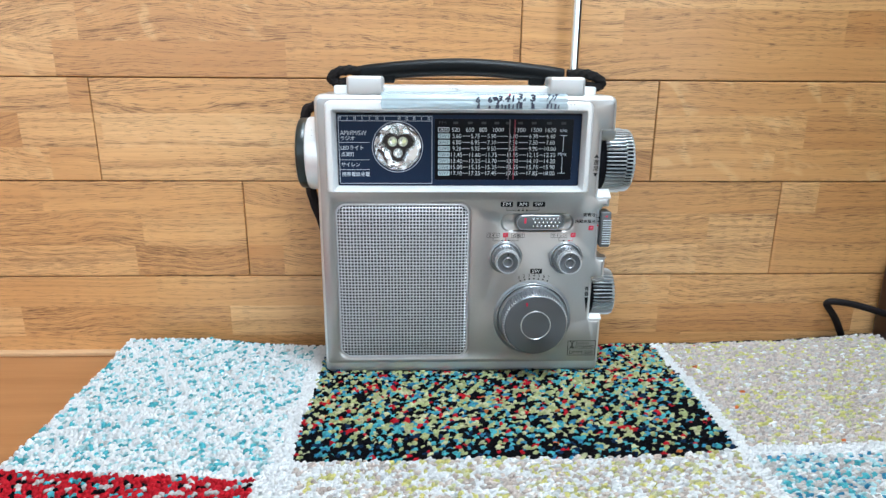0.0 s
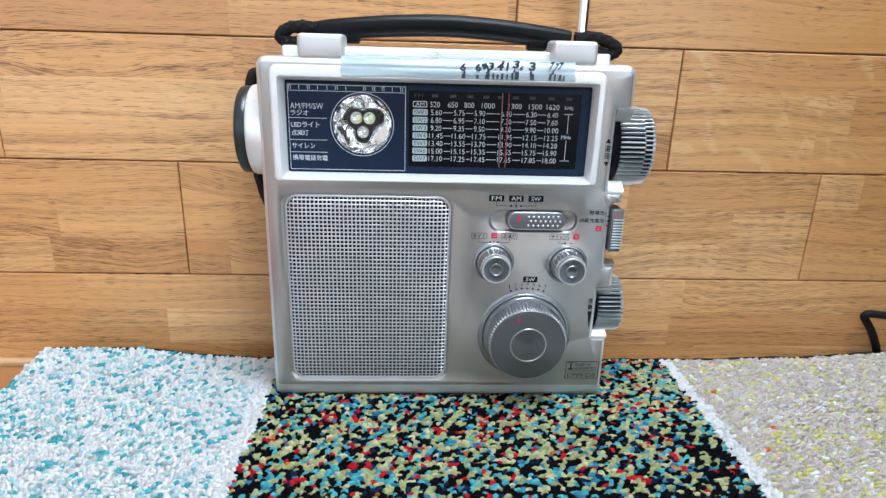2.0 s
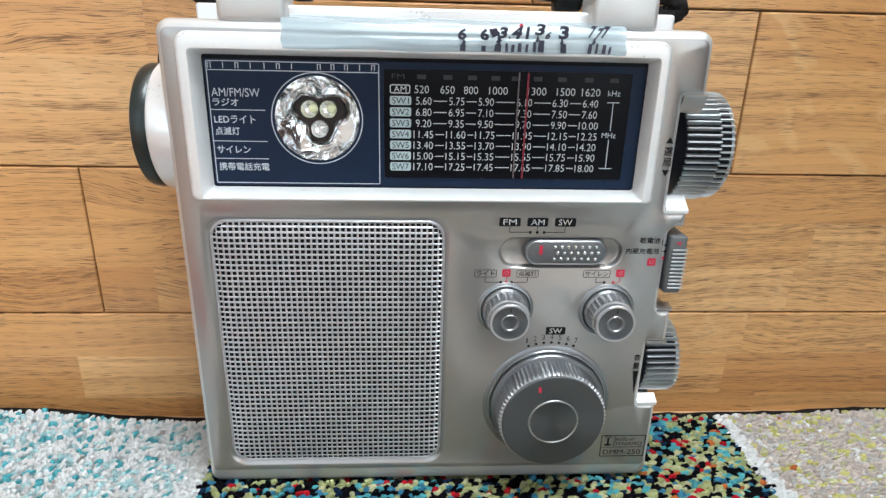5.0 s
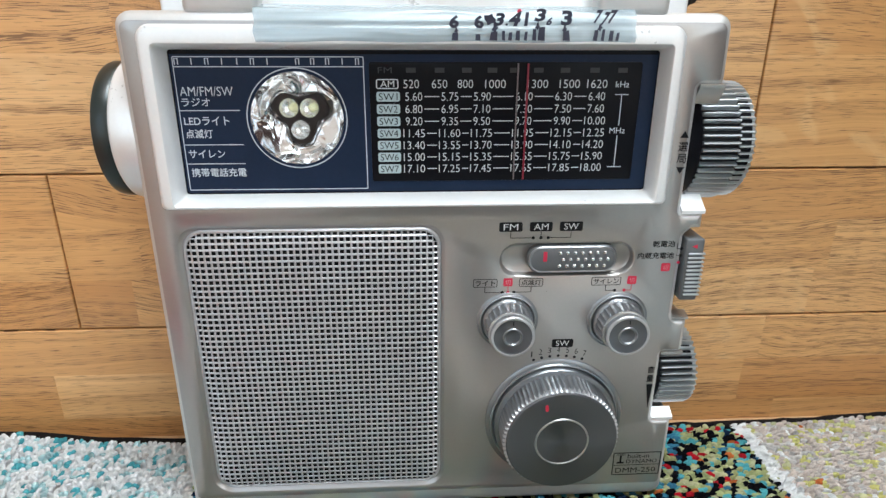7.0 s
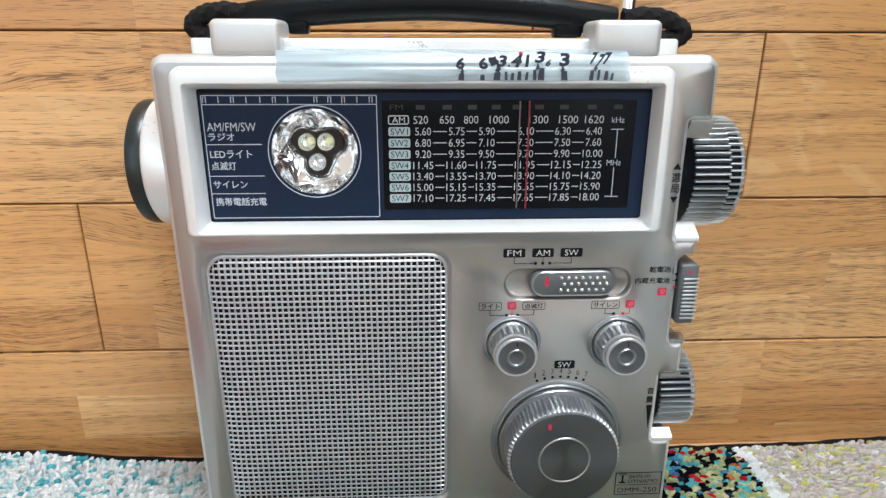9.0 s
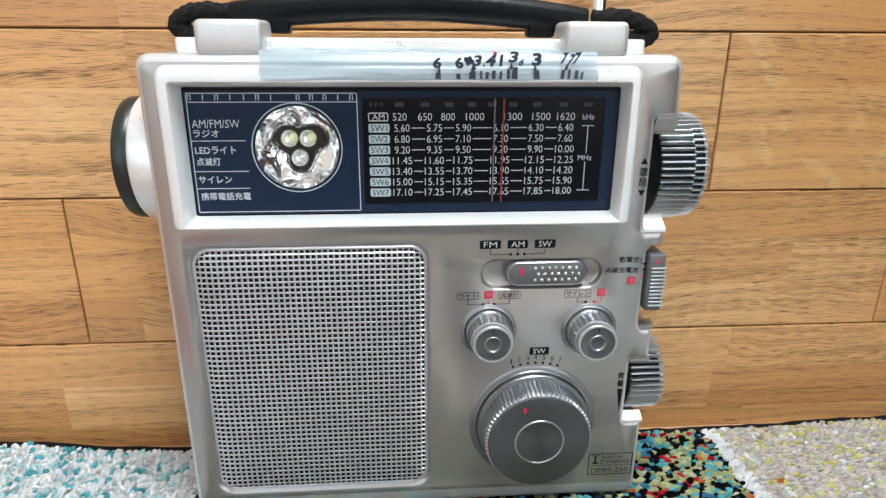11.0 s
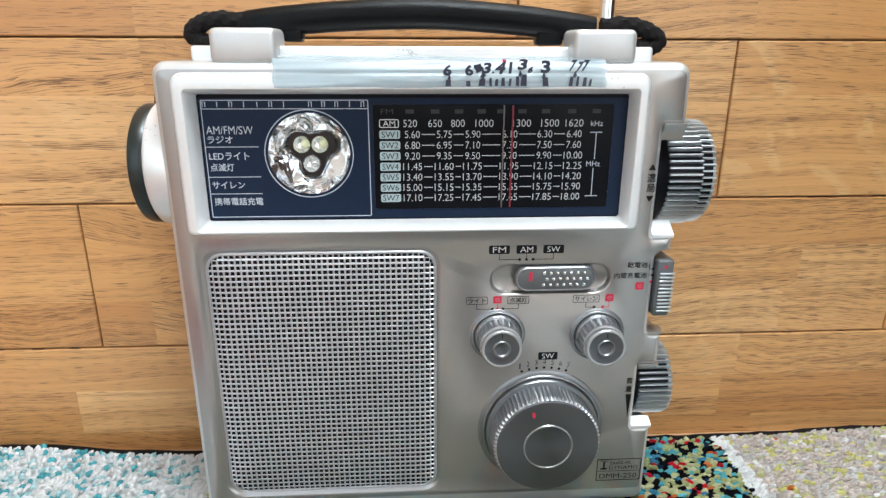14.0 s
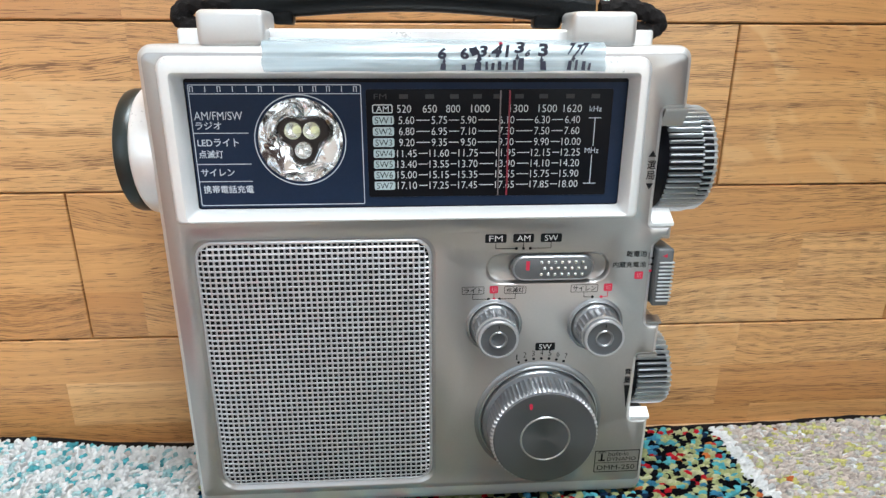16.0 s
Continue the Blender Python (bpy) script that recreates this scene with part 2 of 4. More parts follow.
def yarn(name, base):
    m = material(name, base, 0.95, 0, 0, 0.04)
    k = Nodes(m)
    rnd = k.n("NewGeometry").outputs["Random Per Island"]
    fine = k.noise(k.obj(), 2300, 3, 0.7)
    dim = 0.88 if min(base) > 0.9 else 0.76
    lo, hi = tuple(c * dim for c in base), tuple(min(0.97, c * 1.26) for c in base)
    k.put(k.b, "Base Color", k.ramp(k.math("ADD", k.math("MULTIPLY", rnd, 0.7), k.math("MULTIPLY", fine, 0.3)), [(0.1, lo), (0.9, hi)]))
    k.bump(fine, 1.0, 0.0013)
    if min(base) > 0.4:
        k.b.inputs["Subsurface Weight"].default_value = 0.8
        k.b.inputs["Subsurface Radius"].default_value = (1.0, 1.0, 1.0)
        k.b.inputs["Subsurface Scale"].default_value = 0.0025
    return m


YARN = {
    "white": yarn("white_yarn", (0.95, 0.965, 0.965)),
    "grey": yarn("pale_grey_yarn", (0.58, 0.545, 0.52)),
    "beige": yarn("beige_yarn", (0.60, 0.505, 0.45)),
    "aqua": yarn("pale_aqua_yarn", (0.42, 0.67, 0.70)),
    "turquoise": yarn("turquoise_yarn", (0.11, 0.45, 0.51)),
    "blue": yarn("blue_yarn", (0.06, 0.25, 0.40)),
    "navy": yarn("navy_yarn", (0.012, 0.03, 0.07)),
    "black": yarn("black_yarn", (0.006, 0.006, 0.008)),
    "khaki": yarn("khaki_yarn", (0.46, 0.49, 0.23)),
    "sand": yarn("sand_yarn", (0.59, 0.58, 0.34)),
    "red": yarn("red_yarn", (0.55, 0.018, 0.03)),
    "orange": yarn("orange_yarn", (0.62, 0.17, 0.05)),
    "yellow": yarn("yellow_yarn", (0.64, 0.60, 0.22)),
}


# ---------------------------------------------------------------- mesh helpers (millimetres)
class Shape:
    """Points and faces of one mesh, in millimetres of the place."""

    def __init__(self):
        self.v, self.f = [], []

    def add(self, verts, faces):
        o = len(self.v)
        self.v += [tuple(p) for p in verts]
        self.f += [tuple(o + i for i in f) for f in faces]
        return self


def part(name, shape, mat, parent=None, label="", origin=None, smooth=35, weld=False):
    """One mesh object under a thing or a part. origin: where its own zero lies, in metres."""
    base = Vector(origin) if origin is not None else (Vector(parent["base"]) if parent is not None else Vector((0, 0, 0)))
    me = bpy.data.meshes.new(name)
    me.from_pydata([tuple(Vector(p) / 1000 - base) for p in shape.v], [], shape.f)
    bm = bmesh.new()
    bm.from_mesh(me)
    if weld:
        bmesh.ops.remove_doubles(bm, verts=bm.verts, dist=1e-6)
    bmesh.ops.recalc_face_normals(bm, faces=bm.faces)
    bm.to_mesh(me)
    bm.free()
    me.materials.append(mat)
    if smooth:
        me.polygons.foreach_set("use_smooth", [True] * len(me.polygons))
        me.set_sharp_from_angle(angle=radians(smooth))
    ob = new(name, me)
    ob["base"] = tuple(base)
    if parent is not None:
        ob.parent = parent
        ob.location = base - Vector(parent["base"])
    else:
        ob.location = base
    if label:
        tagged(ob, label)
    return ob


def rounded(corners, inset=0.0, n=5):
    """A polygon in (x, z) with its corners (x, z, r) rounded, moved inwards by inset. Anticlockwise."""
    pts, m = [], len(corners)
    moved = []
    for i in range(m):
        p0, p, p1 = (Vector(corners[(i + d) % m][:2]) for d in (-1, 0, 1))
        a, b = (p - p0).normalized(), (p1 - p).normalized()
        na, nb = Vector((-a.y, a.x)), Vector((-b.y, b.x))
        k = (na + nb) / max(1e-6, 1 + na.dot(nb))
        turn = a.x * b.y - a.y * b.x
        r = corners[i][2]
        moved.append((p + k * inset, a, b, max(0.15, r - inset) if turn > 0 else r + inset, turn))
    for p, a, b, r, turn in moved:
        ang = math.acos(max(-1, min(1, a.dot(b))))
        if ang < 1e-3:
            pts.append((p.x, p.y))
            continue
        cut = r * math.tan(ang / 2)
        s = 1 if turn > 0 else -1
        start = p - a * cut
        centre = start + Vector((-a.y, a.x)) * r * s
        for j in range(n + 1):
            t = s * ang * j / n
            d = start - centre
            pts.append((centre.x + d.x * math.cos(t) - d.y * math.sin(t), centre.y + d.x * math.sin(t) + d.y * math.cos(t)))
    return pts


def rect(x0, x1, z0, z1, r):
    return [(x0, z0, r), (x1, z0, r), (x1, z1, r), (x0, z1, r)]


def disc(cx, cz, r, n=32):
    return [(cx + r * math.cos(2 * math.pi * i / n), cz + r * math.sin(2 * math.pi * i / n)) for i in range(n)]


def at_y(pts, y):
    return [(x, y, z) for x, z in pts]


def loft(shape, rings, closed=True, cap_a=False, cap_b=False):
    n = len(rings[0])
    o = len(shape.v)
    faces = []
    for j in range(len(rings) - 1):
        for i in range(n if closed else n - 1):
            k = (i + 1) % n
            faces.append((j * n + i, j * n + k, (j + 1) * n + k, (j + 1) * n + i))
    if cap_a:
        faces.append(tuple(range(n)))
    if cap_b:
        faces.append(tuple((len(rings) - 1) * n + i for i in range(n)))
    shape.add([p for r in rings for p in r], faces)
    return shape


def plate(shape, outer, holes, y):
    """A flat face in the plane y, with holes."""
    bm = bmesh.new()
    edges = []
    for loop in (outer, *holes):
        vs = [bm.verts.new((x, y, z)) for x, z in loop]
        edges += [bm.edges.new((vs[i], vs[(i + 1) % len(vs)])) for i in range(len(vs))]
    bmesh.ops.triangle_fill(bm, use_beauty=True, use_dissolve=False, edges=edges)
    bm.verts.index_update()
    shape.add([v.co[:] for v in bm.verts], [[v.index for v in f.verts] for f in bm.faces])
    bm.free()
    return shape


def lathe(shape, centre, axis, profile, n=48, ribs=0, start=True, end=True, phase=0.0):
    """Turns the profile [(radius, along, rib depth)] round an axis: 'y' points to the camera, 'x' to the right, '-x' to the left, 'z' up."""
    cx, cy, cz = centre
    rings = []
    for r, d, *dep in profile:
        dep = dep[0] if dep else 0.0
        ring = []
        for i in range(n):
            a = 2 * math.pi * i / n
            c = min(1.0, max(0.0, (math.cos(ribs * (a + phase)) - 0.05) / 0.7)) if ribs else 1.0
            q = r - dep * (1 - c * c * (3 - 2 * c))
            u, w = q * math.cos(a), q * math.sin(a)
            ring.append({"y": (cx + u, cy - d, cz + w), "x": (cx + d, cy + u, cz + w), "-x": (cx - d, cy + u, cz + w), "z": (cx + u, cy + w, cz + d)}[axis])
        rings.append(ring)
    return loft(shape, rings, True, start, end)


def slab(shape, corners, y_front, y_back, bevel=0.4, n=5):
    """An upright block with a rounded outline and softened front edge."""
    return loft(shape, [at_y(rounded(corners, bevel, n), y_front), at_y(rounded(corners, bevel * 0.3, n), y_front + bevel * 0.35), at_y(rounded(corners, 0, n), y_front + bevel), at_y(rounded(corners, 0, n), y_back)], True, True, True)


def block(shape, x0, x1, y0, y1, z0, z1, b=0.5):
    """A box with all its edges bevelled."""
    bm = bmesh.new()
    bmesh.ops.create_cube(bm, size=1.0, matrix=Matrix.Translation(((x0 + x1) / 2, (y0 + y1) / 2, (z0 + z1) / 2)) @ Matrix.Diagonal((x1 - x0, y1 - y0, z1 - z0, 1)))
    if b:
        bmesh.ops.bevel(bm, geom=list(bm.edges), offset=b, segments=3, profile=0.5, affect="EDGES")
    bm.verts.index_update()
    shape.add([v.co[:] for v in bm.verts], [[v.index for v in f.verts] for f in bm.faces])
    bm.free()
    return shape


def smooth_path(points, steps=8):
    """A curve through the points."""
    out = []
    p = [Vector(q) for q in points]
    p = [p[0] * 2 - p[1], *p, p[-1] * 2 - p[-2]]
    for i in range(1, len(p) - 2):
        for s in range(steps):
            t = s / steps
            a, b, c, d = p[i - 1:i + 3]
            out.append(0.5 * (2 * b + (c - a) * t + (2 * a - 5 * b + 4 * c - d) * t * t + (3 * b - a - 3 * c + d) * t ** 3))
    out.append(p[-2])
    return out


def tube(shape, path, radius, n=12, flat=1.0, twist=0.0, lobes=0, squash=None):
    """A round or flattened tube along a path. radius: a number or a function of 0..1; lobes: strands that wind round it."""
    rings, side = [], None
    m = len(path)
    for i, p in enumerate(path):
        d = (path[min(i + 1, m - 1)] - path[max(i - 1, 0)]).normalized()
        if side is None:
            side = d.cross(Vector((0, 1, 0)))
            if side.length < 0.1:
                side = d.cross(Vector((1, 0, 0)))
        side = (side - d * side.dot(d)).normalized()
        up = d.cross(side)
        r = radius(i / (m - 1)) if callable(radius) else radius
        ring = []
        for j in range(n):
            a = 2 * math.pi * j / n
            q = r * (1 + (0.14 * math.cos(lobes * a + twist * i) if lobes else 0))
            ring.append(tuple(p + side * q * math.cos(a) + up * q * flat * math.sin(a)))
        rings.append(ring)
    return loft(shape, rings, True, True, True)


LETTERS = {}


def letters(body, weight):
    """The outline of a word from the built-in font, scaled to a unit box: points, faces, width over height."""
    if (body, weight) not in LETTERS:
        data = bpy.data.curves.new("word", "FONT")
        data.body, data.size, data.resolution_u, data.offset = body, 1.0, 3, weight
        ob = bpy.data.objects.new("word", data)
        scene.collection.objects.link(ob)
        bpy.context.view_layer.update()
        me = bpy.data.meshes.new_from_object(ob)
        v = [tuple(p.co[:2]) for p in me.vertices]
        f = [tuple(q.vertices) for q in me.polygons]
        bpy.data.objects.remove(ob)
        bpy.data.curves.remove(data)
        bpy.data.meshes.remove(me)
        x0, x1, y0, y1 = min(p[0] for p in v), max(p[0] for p in v), min(p[1] for p in v), max(p[1] for p in v)
        LETTERS[body, weight] = [((p[0] - x0) / (x1 - x0), (p[1] - y0) / (y1 - y0)) for p in v], f, (x1 - x0) / (y1 - y0)
    return LETTERS[body, weight]


def word(shape, body, x, z, y, width, height, lean=0.0, weight=None):
    """Writes a word into the box of that middle and size."""
    weight = (-0.008 if body[0] in "0123456789." else -0.003 if body.isascii() else 0.010) if weight is None else weight
    v, f, _ = letters(body, weight)
    return shape.add([(x + (u - 0.5) * width + lean * (w - 0.5) * height, y, z + (w - 0.5) * height) for u, w in v], f)


def bar(shape, x0, x1, z0, z1, y):
    return shape.add([(x0, y, z0), (x1, y, z0), (x1, y, z1), (x0, y, z1)], [(0, 1, 2, 3)])


def outline(shape, corners, thick, y):
    return loft(shape, [at_y(rounded(corners, 0), y), at_y(rounded(corners, thick), y)])


def thing(name, base, label, category, **more):
    ob = new(name)
    ob.location = base
    ob["base"] = tuple(base)
    ob.empty_display_size = 0.02
    return tagged(ob, label, category, **more)


# ---------------------------------------------------------------- the room
FLOOR, WALL = -10.0, 470.0
floor = part("floor", block(Shape(), -2070, 1820, -1970, 474.5, -60, FLOOR, 0), floor_wood, label="orange-brown wooden floor, smooth and plain", smooth=0)
tagged(floor, category="floor", kind="structure")
ceiling = part("ceiling", block(Shape(), -2000, 1750, -1900, 474.5, 2390, 2450, 0), plaster, label="plain white plaster ceiling", smooth=0)
tagged(ceiling, category="ceiling", kind="structure")
wall_left = part("wall_left", block(Shape(), -2070, -2000, -1900, 474.5, -60, 2450, 0), plaster, label="plain white plaster wall", smooth=0)
tagged(wall_left, category="wall", kind="structure")
right = Shape()
for y0, y1, z0, z1 in ((-1900, -1100, -60, 2450), (-100, 474.5, -60, 2450), (-1100, -100, -60, 400), (-1100, -100, 1600, 2450)):
    block(right, 1750, 1820, y0, y1, z0, z1, 0)
wall_right = part("wall_right", right, plaster, label="unseen white plaster wall with an added window opening", smooth=0)
tagged(wall_right, category="wall", kind="structure")
back = Shape()
for x0, x1, z0, z1 in ((-2070, -1930, -60, 2450), (-50, 720, -60, 2450), (1720, 1820, -60, 2450), (-1930, -50, -60, 60), (-1930, -50, 1940, 2450), (720, 1720, -60, 60), (720, 1720, 1940, 2450)):
    block(back, x0, x1, -1970, -1900, z0, z1, 0)
wall_back = part("wall_back", back, plaster, label="unseen white plaster wall with two added tall window openings", smooth=0)
tagged(wall_back, category="wall", kind="structure")
# unseen windows, added; the wall between them darkens the radio's middle reflection
for name, wx0, wx1, label in (("added_window_1", -1930, -50, "unseen white framed wide tall window with two panes, added for fill light"), ("added_window_3", 720, 1720, "unseen white framed narrower tall window with two panes, added for fill light")):
    window = thing(name, ((wx0 + wx1) / 2000, -1.935, 0.06), label, "window", kind="structure")
    mid = (wx0 + wx1) / 2
    win = Shape()
    for x0, x1, z0, z1 in ((wx0, wx1, 60, 100), (wx0, wx1, 1900, 1940), (wx0, wx0 + 40, 100, 1900), (wx1 - 40, wx1, 100, 1900), (mid - 15, mid + 15, 100, 1900)):
        block(win, x0, x1, -1955, -1920, z0, z1, 3)
    part("window_frame", win, frame_white, window)
    for x0, x1 in ((wx0 + 38, mid - 13), (mid + 13, wx1 - 38)):
        pane = part("pane", block(Shape(), x0, x1, -1940, -1936, 98, 1902, 0), window_glass, window)
        pane.visible_shadow = False
# unseen window, added to light the boards from the right
added_side_window = thing("added_window_2", (1.79, -0.6, 0.40), "unseen white framed window with two panes, added for light from the right", "window", kind="structure")
win = Shape()
for y0, y1, z0, z1 in ((-1100, -100, 400, 440), (-1100, -100, 1560, 1600), (-1100, -1060, 440, 1560), (-140, -100, 440, 1560), (-615, -585, 440, 1560)):
    block(win, 1770, 1805, y0, y1, z0, z1, 3)
part("window_frame", win, frame_white, added_side_window)
for y0, y1 in ((-1062, -613), (-587, -138)):
    pane = part("pane", block(Shape(), 1786, 1790, y0, y1, 438, 1562, 0), window_glass, added_side_window)
    pane.visible_shadow = False
# unseen lamp body, added round the overhead and ceiling fill lights
lamp = thing("added_hanging_lamp", (0.18, 0.10, 2.39), "unseen round white lamp hanging from the ceiling, added to light from above", "lamp")
part("shade", lathe(Shape(), (180, 100, 0), "z", [(150, 1420), (200, 1400), (265, 1340), (262, 1338), (196, 1394), (148, 1412), (150, 1420)], 64, 0, False, False), frame_white, lamp)
part("lamp_cord", lathe(Shape(), (180, 100, 0), "z", [(4, 1445), (4, 2390)], 12), frame_white, lamp)

# boarded wall: rows of oak boards, each row shifted by a quarter of a board
BOARD_H, BOARD_L, GAP = 75.8, 419.0, 0.7
wall_north = part("wall_north", block(Shape(), -2070, 1820, 474.5, 540, -60, 2450, 0), groove, label="oak board wall with dark narrow joints", smooth=0)
tagged(wall_north, category="wall", kind="structure")

trim = part("baseboard", block(Shape(), -2000, 1750, 463.5, 470.2, FLOOR, FLOOR + 3.6, 0.8), trim_wood, label="thin pale wooden strip along the foot of the wall")
tagged(trim, category="trim", kind="structure")

# ---------------------------------------------------------------- the radio
radio = thing("portable_radio", (0.026, 0.432, 0.0035), "silver portable radio with black carrying handle, standing on a rug", "radio")
F = 402.0  # front plane


def body_outline(bottom, top=199.0):
    return [(-71.5, bottom, 4), (124, bottom, 4), (124, 45.5, 1.6), (115.8, 45.5, 0.8), (116, 75, 0.8), (124, 75, 2.2), (124, 90.5, 1.8), (118, 90.5, 1.8), (118, 123.5, 1.5), (120.5, 126, 1.0),
            (124, 126, 0.8), (124, 133, 1.8), (115.5, 133, 0.8), (115.5, 176, 0.8), (124, 176, 3.0), (123.6, top, 5), (-71.5, top, 5)]


# window surround: a raised flat band with rounded outer edge, then a mitred slope down to the panel
BEZEL = [((-64.8, 108.3, 136.0, 195.2), F, 4.5), ((-64.5, 108.0, 136.2, 194.9), F - 1.0, 4.2), ((-63.9, 107.4, 136.5, 194.3), F - 1.6, 3.7), ((-63.1, 106.6, 136.8, 193.4), F - 1.8, 3.0),
         ((-60.6, 104.3, 137.1, 189.7), F - 1.7, 1.6)]
SLOPE = [((-60.6, 104.3, 137.1, 189.7), F - 1.7, 1.6), ((-60.1, 103.9, 137.4, 189.3), F - 1.2, 1.2), ((-58.1, 102.5, 139.6, 187.3), F + 6.4, 0.8)]


def bezel_ring(spec):
    (xa, xb, zb, zt), y, r = spec
    low = min(r, 2.0)
    return [(xa, zb, low), (xb, zb, low), (xb, zt, r), (xa, zt, r)]


SPEAKER = rect(-62.2, 31.0, 15.6, 130.0, 8.0)
SLOT = rect(50.2, 100.2, 108.6, 122.2, 6.7)

shell = Shape()
front_ring = rounded(body_outline(11.5, 198.3), 2.7)
loft(shell, [at_y(front_ring, F), at_y(rounded(body_outline(10.8, 198.4), 2.2), F + 0.22)])
loft(shell, [at_y(rounded(body_outline(3.8), 0), F + 6.0), at_y(rounded(body_outline(3.8), 0), F + 48)], True, False, True)
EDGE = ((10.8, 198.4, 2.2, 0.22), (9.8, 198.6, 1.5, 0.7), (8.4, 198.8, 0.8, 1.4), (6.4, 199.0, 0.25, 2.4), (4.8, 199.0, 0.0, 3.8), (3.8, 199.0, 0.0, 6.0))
lit_shell_edge = loft(Shape(), [at_y(rounded(body_outline(low, top), inset), F + depth) for low, top, inset, depth in EDGE])
plate(shell, front_ring, [rounded(bezel_ring(BEZEL[0])), rounded(SPEAKER, 0, 8), rounded(SLOT, 0, 8)], F)
# speaker recess and switch slot
loft(shell, [at_y(rounded(SPEAKER, 0, 8), F), at_y(rounded(SPEAKER, 0.5, 8), F + 0.3), at_y(rounded(SPEAKER, 1.2, 8), F + 1.0), at_y(rounded(SPEAKER, 2.5, 8), F + 1.3)])
loft(shell, [at_y(rounded(SLOT, 0, 8), F), at_y(rounded(SLOT, 0.35, 8), F + 0.15), at_y(rounded(SLOT, 0.7, 8), F + 0.6), at_y(rounded(SLOT, 1.2, 8), F + 2.6), at_y(rounded(SLOT, 2.0, 8), F + 3.0)], True, False, True)
front_shell = part("front_shell", shell, silver, radio, "silver metallic painted plastic", weld=True)
# the rim's highlight is put into its colour: paler than the shell
part("lit_shell_edge", lit_shell_edge, clip_and_lit_edge, front_shell, "rounded silver edge, paler to stand for its highlight")

rear = slab(Shape(), rect(-65, 118, 4.2, 198, 6), F + 47.5, F + 60, 0.5)
part("rear_shell", rear, silver, radio)
ledge = block(Shape(), -59.5, 111.5, F + 9.5, F + 56, 190, 204.2, 1.2)
part("top_ledge", ledge, silver_bright, radio)
for x0, x1 in ((-50.4, -27.2), (79.2, 102.4)):
    part("handle_clip", block(Shape(), x0, x1, F + 1.4, F + 21, 198, 210.2, 2.2), clip_and_lit_edge, radio)


def ramp(x0, x1, y0, z0, y1, z1, z_flat):
    """A slanted shoulder in a notch of the right edge, with its flat side at z_flat."""
    v = [(x, y, z) for x in (x0, x1) for y, z in ((y0, z0), (y1, z1), (y1, z_flat), (y0, z_flat))]
    return Shape().add(v, [(0, 1, 2, 3), (4, 7, 6, 5), (0, 4, 5, 1), (1, 5, 6, 2), (2, 6, 7, 3), (3, 7, 4, 0)])


# shoulders facing up take the brighter silver, painting in the light they catch
for z0, z1, zf, depth in ((133.2, 137.6, 132.0, 6.5), (45.7, 48.0, 44.5, 4.5), (175.8, 170.2, 177.0, 4.0), (74.8, 72.0, 76.0, 3.4)):
    part("notch_shoulder", ramp(115.2, 123.8, F + 0.25, z0, F + depth, z1, zf), silver_bright if z1 > z0 else silver, radio)
part("slot_shoulder", ramp(117.6, 123.8, F + 0.3, 90.8, F + 5, 92.0, 90.0), silver, radio)

bez = Shape()
loft(bez, [at_y(rounded(bezel_ring(s)), s[1]) for s in BEZEL])
bezel = part("bezel", bez, silver_bright, radio, "raised bright silver window surround")
part("bezel_slope", loft(Shape(), [at_y(rounded(bezel_ring(s)), s[1]) for s in SLOPE]), silver_bright, bezel)

# display: navy panel with a round hole for the lamp, black tuning dial, print
PY = F + 6.3
LAMP = (-18.6, 165.2)
panel = Shape()
loft(panel, [at_y(rounded(rect(-58.4, 102.4, 139.6, 187.6, 1)), PY), at_y(rounded(rect(-58.4, 102.4, 139.6, 187.6, 1)), PY + 1)])
plate(panel, rounded(rect(-58.4, 102.4, 139.6, 187.6, 1)), [disc(*LAMP, 15.4, 48)], PY)
display = part("display_panel", panel, navy, radio, "navy blue printed panel")
part("panel_gasket", outline(Shape(), rect(-58.3, 102.7, 139.5, 187.5, 1.6), 0.55, PY - 0.12), dial_black, display, "black gap round the panel")
dial = slab(Shape(), rect(5.8, 97.2, 143.6, 183.6, 0.8), PY - 0.25, PY + 0.5, 0.1)
part("tuning_dial", dial, dial_black, display, "black tuning scale")
part("printed_frame", outline(Shape(), rect(-57.0, 4.2, 140.9, 185.3, 0.6), 0.3, PY - 0.1), white_print, display)
for x1, z in ((4.2, 182.05), (-37.2, 168.1), (-37.2, 156.7), (-37.2, 150.2)):
    part("printed_line", bar(Shape(), -56.9, x1, z - 0.14, z + 0.14, PY - 0.1), white_print, display)
part("printed_ring", loft(Shape(), [at_y(disc(*LAMP, 16.7, 48), PY - 0.1), at_y(disc(*LAMP, 16.35, 48), PY - 0.1)]), white_print, display)
dark_line = bar(Shape(), -58.0, 101.8, 184.9 + 1.1, 186.9, PY - 0.12)
part("window_shadow_gap", dark_line, dial_black, display)
for i, two in enumerate((1, 0, 1, 0, 0, 1, 0, None, 1, 1, 1, 0, 1)):
    if two is None:
        continue
    x, s = -55.8 + i * 4.82, Shape()
    for d in ((-0.5, 0.5) if two else (0.0,)):
        bar(s, x + d - 0.16, x + d + 0.16, 182.7, 184.7, PY - 0.1)
    if two:
        bar(s, x - 0.5, x + 0.5, 184.5, 184.7, PY - 0.1)
    part("heading_mark", s, white_print, display)
